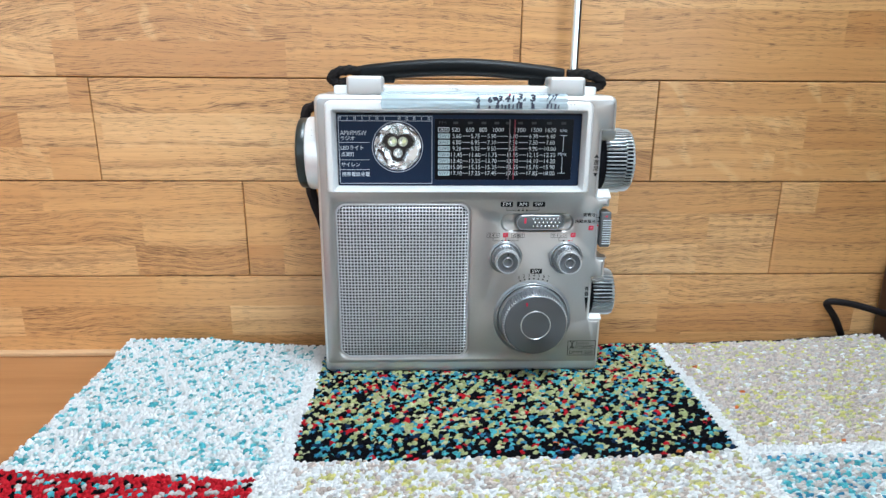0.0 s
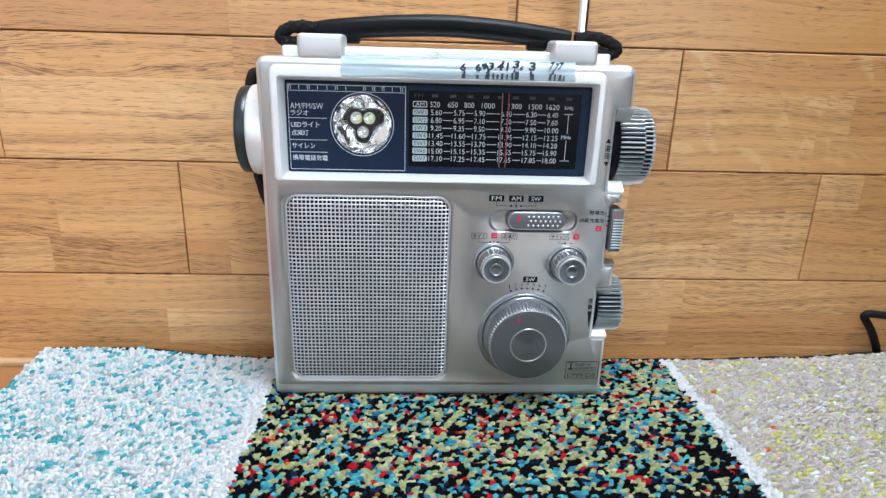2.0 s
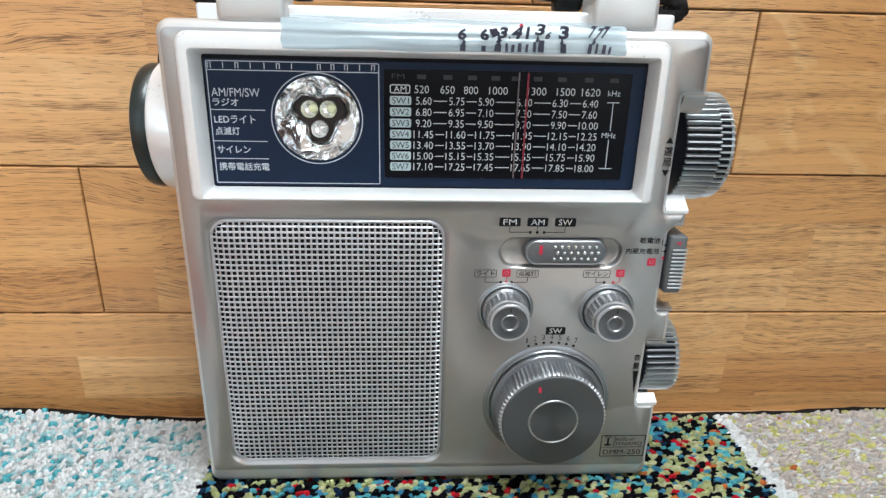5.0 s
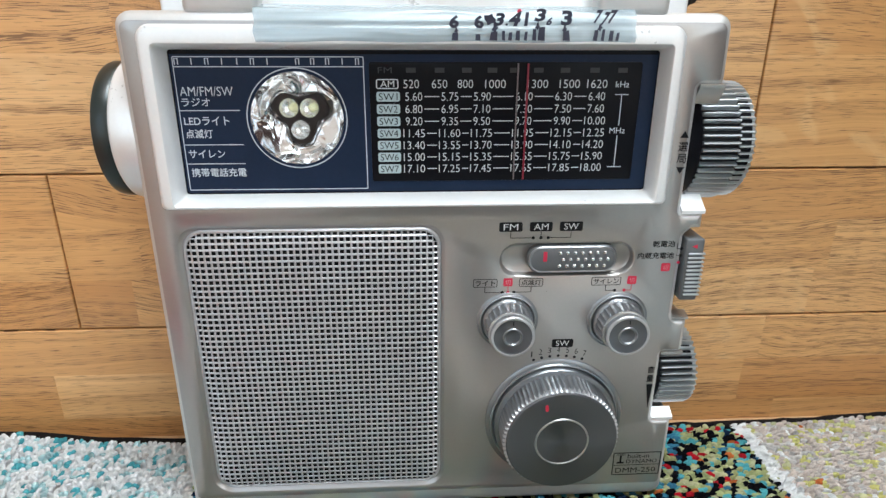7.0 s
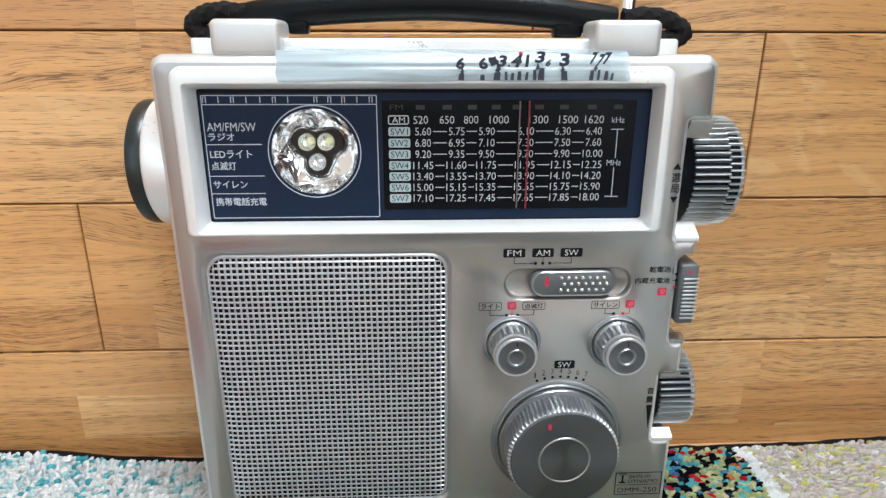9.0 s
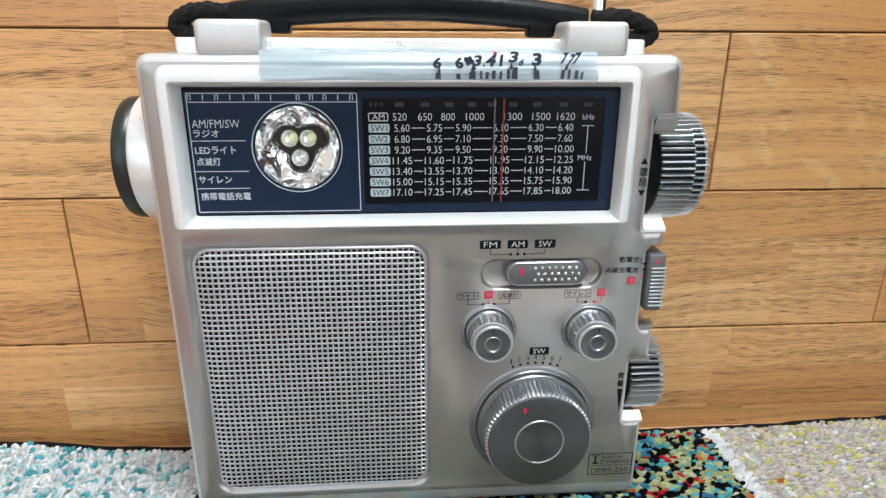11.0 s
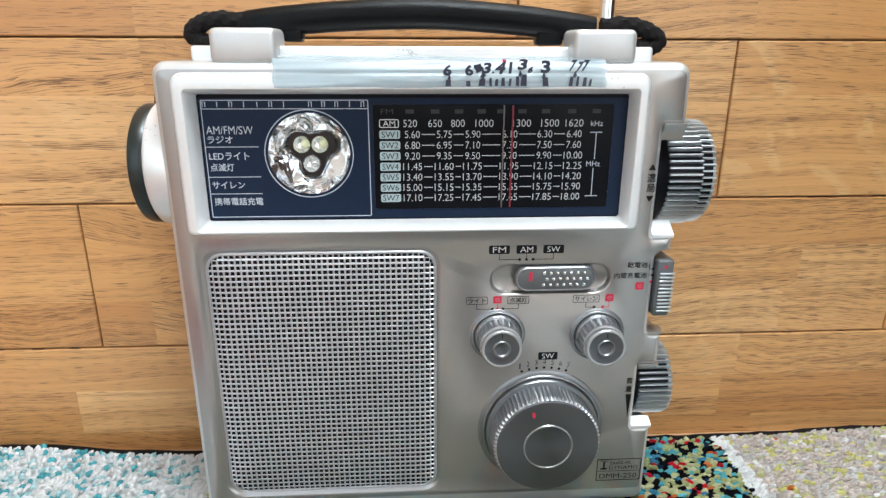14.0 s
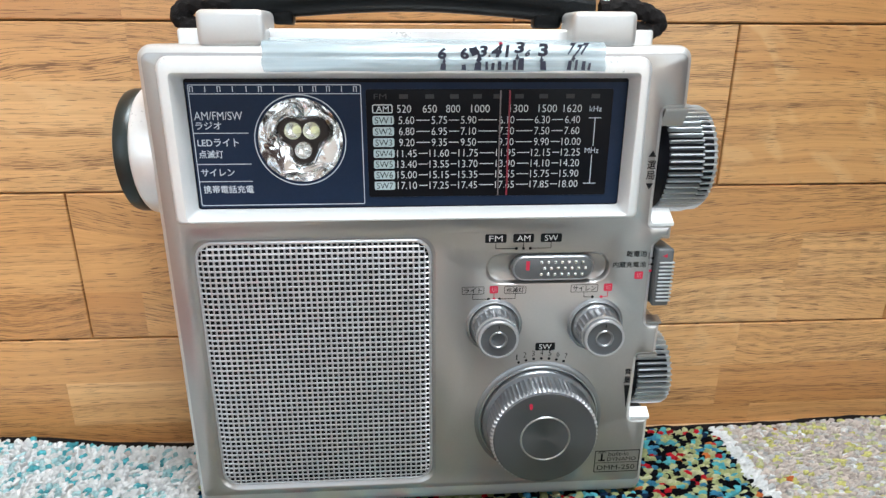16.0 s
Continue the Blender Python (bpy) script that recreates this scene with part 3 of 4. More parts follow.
for body, x0, x1, z, h in (("AM/FM/SW", -55.9, -38.8, 174.3, 3.0), ("ラジオ", -55.8, -46.6, 170.8, 2.7), ("LEDライト", -55.8, -41.0, 164.7, 2.9), ("点滅灯", -55.8, -47.0, 160.4, 3.0), ("サイレン", -55.8, -43.6, 153.6, 2.8), ("携帯電話充電", -55.6, -37.2, 147.2, 3.0)):
    part("printed_word", word(Shape(), body, (x0 + x1) / 2, z, PY - 0.1, x1 - x0, h), white_print, display)
DY = PY - 0.4
ROWS = ("5.60 5.75 5.90 6.10 6.30 6.40", "6.80 6.95 7.10 7.30 7.50 7.60", "9.20 9.35 9.50 9.70 9.90 10.00", "11.45 11.60 11.75 11.95 12.15 12.25", "13.40 13.55 13.70 13.90 14.10 14.20",
        "15.00 15.15 15.35 15.55 15.75 15.90", "17.10 17.25 17.45 17.65 17.85 18.00")
for body, x in (("520", 19.6), ("650", 29.0), ("800", 37.6), ("1000", 47.7), ("1300", 62.0), ("1500", 72.8), ("1620", 82.2)):
    part("dial_number", word(Shape(), body, x, 176.6, DY, 1.72 * len(body), 2.75), scale_print, display)
part("dial_unit", word(Shape(), "kHz", 90.9, 176.4, DY, 4.6, 2.0), white_print, display)
part("dial_unit", word(Shape(), "MHz", 90.6, 160.9, DY, 5.4, 2.0), white_print, display)
for i, text in enumerate(ROWS):
    z = 172.5 - i * 4.08
    ends = []
    for body, x in zip(text.split(), (20.4, 32.5, 43.4, 57.6, 71.0, 82.4)):
        w = 1.62 * (len(body) - 1) + 0.8
        part("dial_number", word(Shape(), body, x, z, DY, w, 2.75), scale_print, display)
        ends.append((x - w / 2, x + w / 2))
    for (_, a), (b, _) in zip(ends, ends[1:]):
        if b - a > 1.8:
            part("dial_dash", bar(Shape(), a + 0.75, b - 0.75, z - 0.14, z + 0.14, DY), scale_print, display)
    part("band_box", Shape().add(at_y(rounded(rect(8.0, 15.8, z - 1.6, z + 1.6, 0.7)), DY), [tuple(range(24))]), pale_blue_box, display)
    part("band_word", word(Shape(), "SW%d" % (i + 1), 11.9, z, DY - 0.1, 6.2, 2.3), black_print, display)
part("band_frame", outline(Shape(), rect(8.0, 15.4, 175.0, 178.2, 0.7), 0.35, DY), scale_print, display)
part("band_word", word(Shape(), "AM", 11.7, 176.6, DY, 4.6, 2.1), scale_print, display)
part("band_word", word(Shape(), "FM", 11.0, 181.0, DY, 4.6, 1.9), dim_print, display)
for x in (19.5, 29.0, 38.0, 46.5, 54.0, 62.0, 71.0, 81.0, 90.5):
    part("dim_number", bar(Shape(), x - 1.6, x + 1.6, 180.2, 181.8, DY), dim_print, display)
bracket = Shape()
bar(bracket, 88.6, 93.2, 172.9, 173.2, DY)
bar(bracket, 88.2, 93.2, 148.0, 148.3, DY)
bar(bracket, 90.8, 91.1, 162.6, 172.9, DY)
bar(bracket, 90.6, 90.9, 148.3, 159.2, DY)
part("dial_bracket", bracket, white_print, display)
part("dial_pointer", block(Shape(), 58.05, 58.65, DY - 0.9, DY - 0.3, 144, 183.2, 0.1), pointer_red, display, "thin dark red pointer")
part("pointer_carrier", block(Shape(), 54.8, 55.25, DY - 0.6, DY - 0.2, 144, 183.2, 0.08), material("pointer_plastic", (0.16, 0.13, 0.135), 0.3), display)

# three-lamp torch: mirror bowl with petals, dark middle, clear lamps
bowl = Shape()
rings = []
for j, (r, d) in enumerate(((15.4, 0.0), (15.0, 0.6), (13.6, 2.4), (11.8, 4.4), (10.0, 5.4), (8.7, 6.6), (7.9, 8.4))):
    ring = []
    for i in range(96):
        a = 2 * math.pi * i / 96
        wave = 1 + (0.24 * math.cos(3 * (a - radians(270))) * max(0, (j - 2) / 4)) + 0.015 * math.cos(9 * a + j)
        ring.append((LAMP[0] + r * wave * math.cos(a), PY + d, LAMP[1] + r * wave * math.sin(a)))
    rings.append(ring)
loft(bowl, rings)
part("lamp_reflector", bowl, reflector, display, "wavy mirror-bright reflector bowl")
part("lamp_base", lathe(Shape(), (LAMP[0], PY + 9.0, LAMP[1]), "y", [(11.5, 0), (11.5, 0.6)], 32), lamp_brown, display)
for ang in (40, 140, 270):
    cx, cz = LAMP[0] + 4.5 * math.cos(radians(ang)), LAMP[1] + 4.5 * math.sin(radians(ang))
    bulb = part("lamp_bulb", lathe(Shape(), (cx, PY + 8.3, cz), "y", [(3.2, 0), (3.2, 3.4), (3.0, 4.6), (2.4, 5.6), (1.3, 6.3), (0.2, 6.5)], 28), led_lens, display, "clear lamp dome")
    bulb.visible_shadow = False
    part("lamp_cup", lathe(Shape(), (cx, PY + 8.35, cz), "y", [(2.95, 2.6), (2.7, 2.6), (2.2, 1.4), (1.2, 0.6), (0.2, 0.5)], 28, 0, False, True), cup_silver, display)
    part("lamp_chip", lathe(Shape(), (cx + 0.25, PY + 7.9, cz - 0.2), "y", [(0.78, 0), (0.78, 0.5), (0.5, 0.8), (0.1, 0.9)], 16), led_yellow if ang != 270 else cup_silver, display)

# speaker: dark box behind a plate with square holes
gx0, gx1, gz0, gz1 = -59.9, 28.9, 18.0, 127.8
part("speaker_box", slab(Shape(), rect(-60.6, 29.4, 17.2, 128.6, 6.8), F + 2.6, F + 3.4, 0.1), deep_black, radio)
grille = Shape()
cols, rows_n = 40, 49
px, pz = (gx1 - gx0) / cols, (gz1 - gz0) / rows_n
hole = 0.66
HX, HZ = px * hole / 2, pz * hole / 2
rad = 6.6


def inside(x, z, grow=0.0):
    qx = max(gx0 + rad - x, x - gx1 + rad, 0)
    qz = max(gz0 + rad - z, z - gz1 + rad, 0)
    return math.hypot(qx, qz) <= rad + grow


def dome(x, z):
    u, w = (x - (gx0 + gx1) / 2) / (gx1 - gx0) * 2, (z - (gz0 + gz1) / 2) / (gz1 - gz0) * 2
    return F + 0.55 - 1.1 * (1 - max(abs(u), abs(w)) ** 14)


for i in range(cols):
    for j in range(rows_n):
        cx, cz = gx0 + (i + 0.5) * px, gz0 + (j + 0.5) * pz
        if not inside(cx, cz, -0.3):
            continue
        y = dome(cx, cz)
        o = [(cx + sx * px / 2, dome(cx + sx * px / 2, cz + sz * pz / 2) - 0.03, cz + sz * pz / 2) for sx, sz in ((-1, -1), (1, -1), (1, 1), (-1, 1))]
        m1 = [(cx + sx * HX * 1.12, y + 0.02, cz + sz * HZ * 1.16) for sx, sz in ((-1, -1), (1, -1), (1, 1), (-1, 1))]
        h = [(cx + sx * HX, y + 0.11, cz + sz * HZ) for sx, sz in ((-1, -1), (1, -1), (1, 1), (-1, 1))]
        b = [(cx + sx * HX, y + 0.4, cz + sz * HZ) for sx, sz in ((-1, -1), (1, -1), (1, 1), (-1, 1))]
        faces = []
        for k in range(4):
            q = (k + 1) % 4
            faces += [(k, q, 4 + q, 4 + k), (4 + k, 4 + q, 8 + q, 8 + k), (8 + k, 8 + q, 12 + q, 12 + k)]
        grille.add(o + m1 + h + b, faces)
part("speaker_grille", grille, grille_metal, radio, "perforated silver metal grille with square holes", smooth=0)
rim = Shape()
loft(rim, [at_y(rounded(rect(gx0 - 0.5, gx1 + 0.5, gz0 - 0.5, gz1 + 0.5, 7.2), 0, 8), F + 2.4), at_y(rounded(rect(gx0 - 0.5, gx1 + 0.5, gz0 - 0.5, gz1 + 0.5, 7.2), 0, 8), F + 0.6),
           at_y(rounded(rect(gx0 - 0.5, gx1 + 0.5, gz0 - 0.5, gz1 + 0.5, 7.2), 0.5, 8), F - 0.05), at_y(rounded(rect(gx0 - 0.5, gx1 + 0.5, gz0 - 0.5, gz1 + 0.5, 7.2), 1.1, 8), F + 0.05), at_y(rounded(rect(gx0 - 0.5, gx1 + 0.5, gz0 - 0.5, gz1 + 0.5, 7.2), 1.3, 8), F + 0.7)])
part("grille_rim", rim, grille_metal, radio)

# band switch
slide = slab(Shape(), rect(60.6, 93.6, 110.2, 121.0, 5.3), F - 0.6, F + 3.8, 0.9, 8)
band_switch = part("band_switch", slide, switch_grey, radio, "dark grey sliding switch with raised dots")
loft(s := Shape(), [at_y(rounded(rect(60.9, 93.3, 110.5, 120.7, 5.0), 0, 8), F - 0.35), at_y(rounded(rect(60.9, 93.3, 110.5, 120.7, 5.0), 0.35, 8), F - 0.75), at_y(rounded(rect(60.9, 93.3, 110.5, 120.7, 5.0), 0.8, 8), F - 0.65)])
part("switch_edge", s, knob_metal, band_switch)
for r_i, z in enumerate((118.2, 115.7, 113.2)):
    for i in range(7):
        lathe(d := Shape(), (72.3 + i * 2.72 + (1.2 if r_i == 1 else 0), F - 0.6, z), "y", [(0.85, -0.1), (0.85, 0.15), (0.6, 0.5), (0.2, 0.62)], 10)
        part("raised_dot", d, chrome, band_switch)
part("switch_mark", bar(Shape(), 66.2, 67.6, 115.0, 118.8, F - 0.72), red_print, band_switch)

# print on the front
PF = F - 0.12
for body, x0, x1 in (("FM", 49.9, 58.2), ("AM", 60.8, 68.9), ("SW", 71.5, 79.8)):
    part("label_box", Shape().add(at_y(rounded(rect(x0, x1, 126.4, 129.9, 0.6)), PF), [tuple(range(24))]), black_print, front_shell)
    part("label_word", word(Shape(), body, (x0 + x1) / 2, 128.15, PF - 0.1, 5.2, 2.3), silver_bright, front_shell)


def guide(x0, x1, z0, z1, mat):
    """A printed guide line: down from a label at x0, then across to its dot at x1."""
    s = Shape()
    bar(s, x0 - 0.12, x0 + 0.12, z0, z1, PF)
    if abs(x1 - x0) > 0.2:
        bar(s, min(x0, x1), max(x0, x1), z0 - 0.12, z0 + 0.12, PF)
    s.add(at_y(disc(x1, z0, 0.6, 12), PF - 0.03), [tuple(range(12))])
    return part("guide_line", s, mat, front_shell)


guide(54.1, 62.2, 124.0, 126.4, black_print)
guide(64.95, 64.95, 124.0, 126.4, black_print)
guide(75.7, 67.6, 124.0, 126.4, black_print)
for body, x0, x1 in (("ライト", 41.2, 50.0), ("点滅灯", 58.0, 66.8), ("サイレン", 84.8, 95.8)):
    part("label_frame", outline(Shape(), rect(x0, x1, 105.0, 108.3, 0.5), 0.22, PF), black_print, front_shell)
    part("label_word", word(Shape(), body, (x0 + x1) / 2, 106.65, PF, x1 - x0 - 1.6, 2.2), black_print, front_shell)
for x, z in ((53.9, 106.9), (99.9, 106.9), (111.9, 111.8)):
    part("off_box", Shape().add(at_y(rounded(rect(x - 1.7, x + 1.7, z - 1.6, z + 1.6, 0.5)), PF), [tuple(range(24))]), red_print, front_shell)
    part("off_word", word(Shape(), "切", x, z, PF - 0.1, 1.9, 1.9, 0.0, -0.004), pale_red_print, front_shell)
guide(45.5, 51.9, 102.9, 105.0, black_print)
guide(62.5, 56.2, 102.9, 105.0, black_print)
guide(90.3, 93.8, 102.9, 105.0, black_print)
guide(54.0, 54.0, 102.9, 105.3, red_print)
guide(99.9, 97.4, 102.9, 105.3, red_print)
part("red_dot", Shape().add(at_y(disc(116.4, 113.6, 0.6, 12), PF), [tuple(range(12))]), red_print, front_shell)
part("label_word", word(Shape(), "乾電池", 110.2, 120.9, PF, 8.2, 2.5), black_print, front_shell)
part("label_word", word(Shape(), "内蔵充電池", 107.7, 116.4, PF, 13.4, 2.5), black_print, front_shell)
guide(115.2, 116.8, 119.0, 121.3, black_print)
guide(115.4, 116.8, 116.4, 116.6, black_print)
# tuning arrows and words
part("arrow_mark", Shape().add(at_y([(110.6, 159.3), (113.6, 159.3), (112.1, 161.7)], PF), [(0, 1, 2)]), black_print, front_shell)
part("arrow_mark", Shape().add(at_y([(110.6, 149.2), (112.1, 146.8), (113.6, 149.2)], PF), [(0, 1, 2)]), black_print, front_shell)
for body, z in (("選", 156.3), ("局", 152.2)):
    part("label_word", word(Shape(), body, 112.1, z, PF, 3.3, 3.3), black_print, front_shell)
for body, z in (("音", 68.4), ("量", 64.4)):
    part("label_word", word(Shape(), body, 112.0, z, PF, 2.8, 2.9), black_print, front_shell)
part("volume_wedge", Shape().add(at_y([(112.6, 50.4), (113.4, 61.8), (110.9, 61.8)], PF), [(0, 1, 2)]), black_print, front_shell)
part("label_box", Shape().add(at_y(rounded(rect(71.8, 80.0, 79.4, 82.9, 0.6)), PF), [tuple(range(24))]), black_print, front_shell)
part("label_word", word(Shape(), "SW", 75.9, 81.15, PF - 0.1, 5.2, 2.3), silver_bright, front_shell)
BK = (74.6, 47.0)
for i in range(7):
    a = radians(90 + 19.2 - i * 6.4)
    part("band_dot", Shape().add(at_y(disc(BK[0] + 28.7 * math.cos(a), BK[1] + 28.7 * math.sin(a), 0.6, 12), PF), [tuple(range(12))]), black_print, front_shell)
    part("band_number", word(Shape(), str(i + 1), BK[0] + 31.3 * math.cos(a), BK[1] + 31.3 * math.sin(a), PF, 1.2 if i else 0.5, 2.4), black_print, front_shell)
# badge with the dynamo sign
badge = outline(Shape(), rect(101.2, 121.4, 17.6, 29.0, 0.4), 0.38, PF)
bar(badge, 101.3, 121.3, 22.5, 22.75, PF)
bar(badge, 102.9, 105.9, 23.5, 24.3, PF)
bar(badge, 104.0, 104.8, 24.3, 27.6, PF)
for r in (0.9, 1.7):
    arc = [(104.4 + q * math.cos(radians(t)), 27.2 + 0.8 * q * math.sin(radians(t))) for q in (r, r + 0.3) for t in range(20, 161, 20)]
    badge.add(at_y(arc, PF), [(i, i + 1, i + 9, i + 8) for i in range(7)])
part("badge_frame", badge, black_print, front_shell)
part("badge_word", word(Shape(), "built-in", 111.8, 27.1, PF, 9.0, 2.2), black_print, front_shell)
part("badge_word", word(Shape(), "DYNAMO", 113.4, 24.4, PF, 13.0, 1.9), black_print, front_shell)
part("badge_word", word(Shape(), "DMM-250", 111.2, 20.0, PF, 17.0, 2.5), black_print, front_shell)


def small_knob(cx, cz, name, label):
    k = part(name, lathe(Shape(), (cx, F, cz), "y", [(9.5, 0.8, 0.0), (9.5, 2.2, 0.0), (9.1, 2.9, 0.1), (8.8, 3.1, 0.25), (8.5, 7.6, 0.35), (8.7, 8.1, 0.7), (8.6, 9.2, 0.8), (8.0, 9.6, 0.5), (7.4, 9.6, 0.0)], 240, 24), knob_metal, radio, label)
    part("knob_ring", lathe(Shape(), (cx, F, cz), "y", [(11.5, -0.2), (11.5, 0.3), (11.1, 0.7), (10.7, 0.8)], 64, 0, True, False), knob_metal, k)
    part("ring_edge", lathe(Shape(), (cx, F, cz), "y", [(10.7, 0.7), (10.5, 1.25), (10.2, 1.35), (9.9, 1.1), (9.6, 0.6)], 64, 0, False, False), steel_blue, k, "bright turned ring")
    part("knob_cap", lathe(Shape(), (cx, F, cz), "y", [(7.5, 9.4), (7.7, 10.4), (8.0, 11.0), (8.0, 12.7)], 64, 0, True, False), knob_metal, k)
    part("cap_collar", lathe(Shape(), (cx, F, cz), "y", [(7.7, 9.6), (8.35, 9.7), (8.45, 10.2), (8.3, 10.6), (7.9, 10.7)], 64, 0, False, False), ring_bright, k, "bright turned ring")
    part("cap_edge", lathe(Shape(), (cx, F, cz), "y", [(8.0, 12.6), (7.95, 13.0), (7.7, 13.3), (7.3, 13.4), (6.9, 13.3)], 64, 0, False, False), grille_metal, k)
    part("cap_face", lathe(Shape(), (cx, F, cz), "y", [(6.9, 13.3), (6.5, 13.15), (3.6, 13.2)], 64, 0, False, False), knob_face, k, "dark turned metal face")
    part("cap_dish", lathe(Shape(), (cx, F, cz), "y", [(3.6, 13.2), (3.35, 13.5), (3.0, 13.45), (2.75, 13.0), (2.6, 12.9)], 64, 0, False, False), knob_metal, k, "dished ring")
    part("dish_centre", lathe(Shape(), (cx, F, cz), "y", [(2.6, 12.9), (1.4, 12.6), (0.1, 12.5)], 48, 0, False), knob_face, k)
    part("knob_mark", bar(Shape(), cx - 0.18, cx + 0.18, cz + 4.8, cz + 6.4, F - 13.5), black_print, k)
    return k


small_knob(54.3, 91.3, "lamp_knob", "small grey metallic turning knob")
small_knob(95.9, 90.7, "siren_knob", "small grey metallic turning knob")
big = part("band_knob", lathe(Shape(), (BK[0], F, BK[1]), "y", [(24.2, 1.0, 0.0), (24.2, 3.0, 0.0), (23.9, 3.4, 0.0), (22.6, 3.6, 0.45), (22.2, 11.0, 0.6), (22.2, 12.6, 0.9), (21.6, 13.2, 0.9), (20.4, 13.3, 0.6)], 432, 72), knob_metal, radio, "large grey ribbed metallic knob")
part("knob_edge", lathe(Shape(), (BK[0], F, BK[1]), "y", [(22.25, 12.0, 1.0), (22.35, 12.9, 1.2), (22.1, 13.5, 1.2), (21.6, 13.8, 0.9), (20.6, 13.9, 0.2)], 432, 72, False, False), grille_metal, big, "beaded edge of the knob")
part("knob_flange", lathe(Shape(), (BK[0], F, BK[1]), "y", [(27.4, -0.2), (27.4, 0.4), (26.8, 0.8), (25.6, 0.9)], 96, 0, True, False), knob_metal, big)
part("flange_edge", lathe(Shape(), (BK[0], F, BK[1]), "y", [(25.6, 0.8), (25.3, 1.5), (24.9, 1.6), (24.5, 1.2), (24.0, 0.6)], 96, 0, False, False), steel_blue, big, "bright turned ring")
part("knob_face", lathe(Shape(), (BK[0], F, BK[1]), "y", [(20.6, 13.2), (21.2, 13.9), (21.2, 14.4), (20.8, 14.8), (10.4, 14.8)], 96, 0, True, False), knob_face, big, "dark turned metal face")
part("knob_groove", lathe(Shape(), (BK[0], F, BK[1]), "y", [(10.4, 14.8), (10.25, 15.1), (9.85, 15.15), (9.6, 14.9)], 96, 0, False, False), ring_bright, big)
part("knob_centre", lathe(Shape(), (BK[0], F, BK[1]), "y", [(9.6, 14.9), (5.0, 14.75), (0.2, 14.6)], 96, 0, False), knob_face, big)
part("knob_dot", Shape().add(at_y([(67.3, 63.2), (67.6, 61.2), (68.2, 60.7), (68.8, 61.4), (68.6, 63.4), (67.9, 63.8)], F - 14.95), [tuple(range(6))]), red_print, big)

# side wheels
TZ, VZ = 154.3, 58.4
tun = part("tuning_knob", lathe(Shape(), (115.0, F + 24, TZ), "x", [(20.2, 5.2, 0.0), (22.1, 5.4, 1.9), (22.2, 18.6, 1.9), (21.5, 18.8, 1.7)], 520, 52), wheel_metal, radio, "ribbed grey tuning wheel")
part("wheel_hub", lathe(Shape(), (115.0, F + 24, TZ), "x", [(21.4, -3.0), (21.4, 4.4), (20.9, 5.3), (20.4, 5.7), (20.4, 23.2), (19.0, 23.4)], 96), dial_black, tun)
part("wheel_rim", lathe(Shape(), (115.0, F + 24, TZ), "x", [(21.5, 18.7, 1.9), (21.4, 23.6, 1.9), (20.2, 24.9, 0.9), (16.0, 25.4, 0.0)], 520, 52, True, True, math.pi / 52), wheel_metal, tun)
vol = part("volume_knob", lathe(Shape(), (115.5, F + 22, VZ), "x", [(15.4, 3.6, 0.0), (17.0, 3.8, 2.3), (17.0, 17.4, 2.3), (16.2, 19.0, 1.8), (12.0, 19.4, 0.0)], 390, 39), wheel_metal, radio, "ribbed grey volume wheel")
part("wheel_hub", lathe(Shape(), (115.5, F + 22, VZ), "x", [(16.2, -3.0), (16.2, 3.0), (15.5, 3.7), (14.85, 4.0), (14.85, 17.4), (13.0, 17.6)], 96), dial_black, vol)
# power switch on the right edge
sw = part("power_switch", block(Shape(), 118.4, 125.2, F - 0.8, F + 12, 98.4, 122.8, 0.9), switch_grey, radio, "dark grey ribbed slide switch")
for i in range(11):
    z = 100.6 + i * 1.62
    part("switch_rib", block(Shape(), 119.6, 125.6, F - 1.4, F + 9, z, z + 0.7, 0.18), wheel_metal, sw)
part("switch_mark", Shape().add(at_y([(120.4, 120.0), (122.4, 119.2), (122.4, 120.8)], F - 0.9), [(0, 1, 2)]), red_print, sw)

# crank on the left side
CY, CZ = F + 26.4, 158.6
part("crank_housing", lathe(Shape(), (-71.0, CY, CZ), "-x", [(24.9, -4.0), (24.9, 0.4), (24.8, 3.6), (24.5, 7.2), (24.2, 8.0), (23.6, 8.5)], 96), silver_bright, radio)
part("crank_disc", lathe(Shape(), (-79.4, CY, CZ), "-x", [(23.4, 0.0), (23.8, 0.6), (23.8, 4.4), (23.3, 5.6), (22.0, 6.3), (19.0, 6.6)], 96), green_black, radio, "dark green-black crank disc")
strap_path = smooth_path([(-60, F + 50, 194), (-70, F + 50, 191.5), (-80, F + 50, 188.5), (-85.5, F + 50, 183), (-86.5, F + 50, 158), (-85, F + 50, 132), (-79.5, F + 50, 110), (-72, F + 52, 88)], 8)
part("wrist_strap", tube(Shape(), strap_path, 3.4, 12, 1.0, 0.6, 4), strap_dark, radio, "dark woven strap")

# carrying handle: padded leather grip on a braided cord
grip_path = smooth_path([(-42, F + 24, 211.8), (-28, F + 24, 213.2), (-2, F + 24, 215.2), (26, F + 24, 216.0), (54, F + 24, 214.6), (78, F + 24, 212.2), (92, F + 24, 210.6)], 8)
handle = part("carrying_handle", tube(Shape(), grip_path, lambda t: 4.9 + 0.8 * math.sin(math.pi * min(1, max(0, t))) ** 0.6, 20, 0.9), leather, radio, "black padded leather grip")
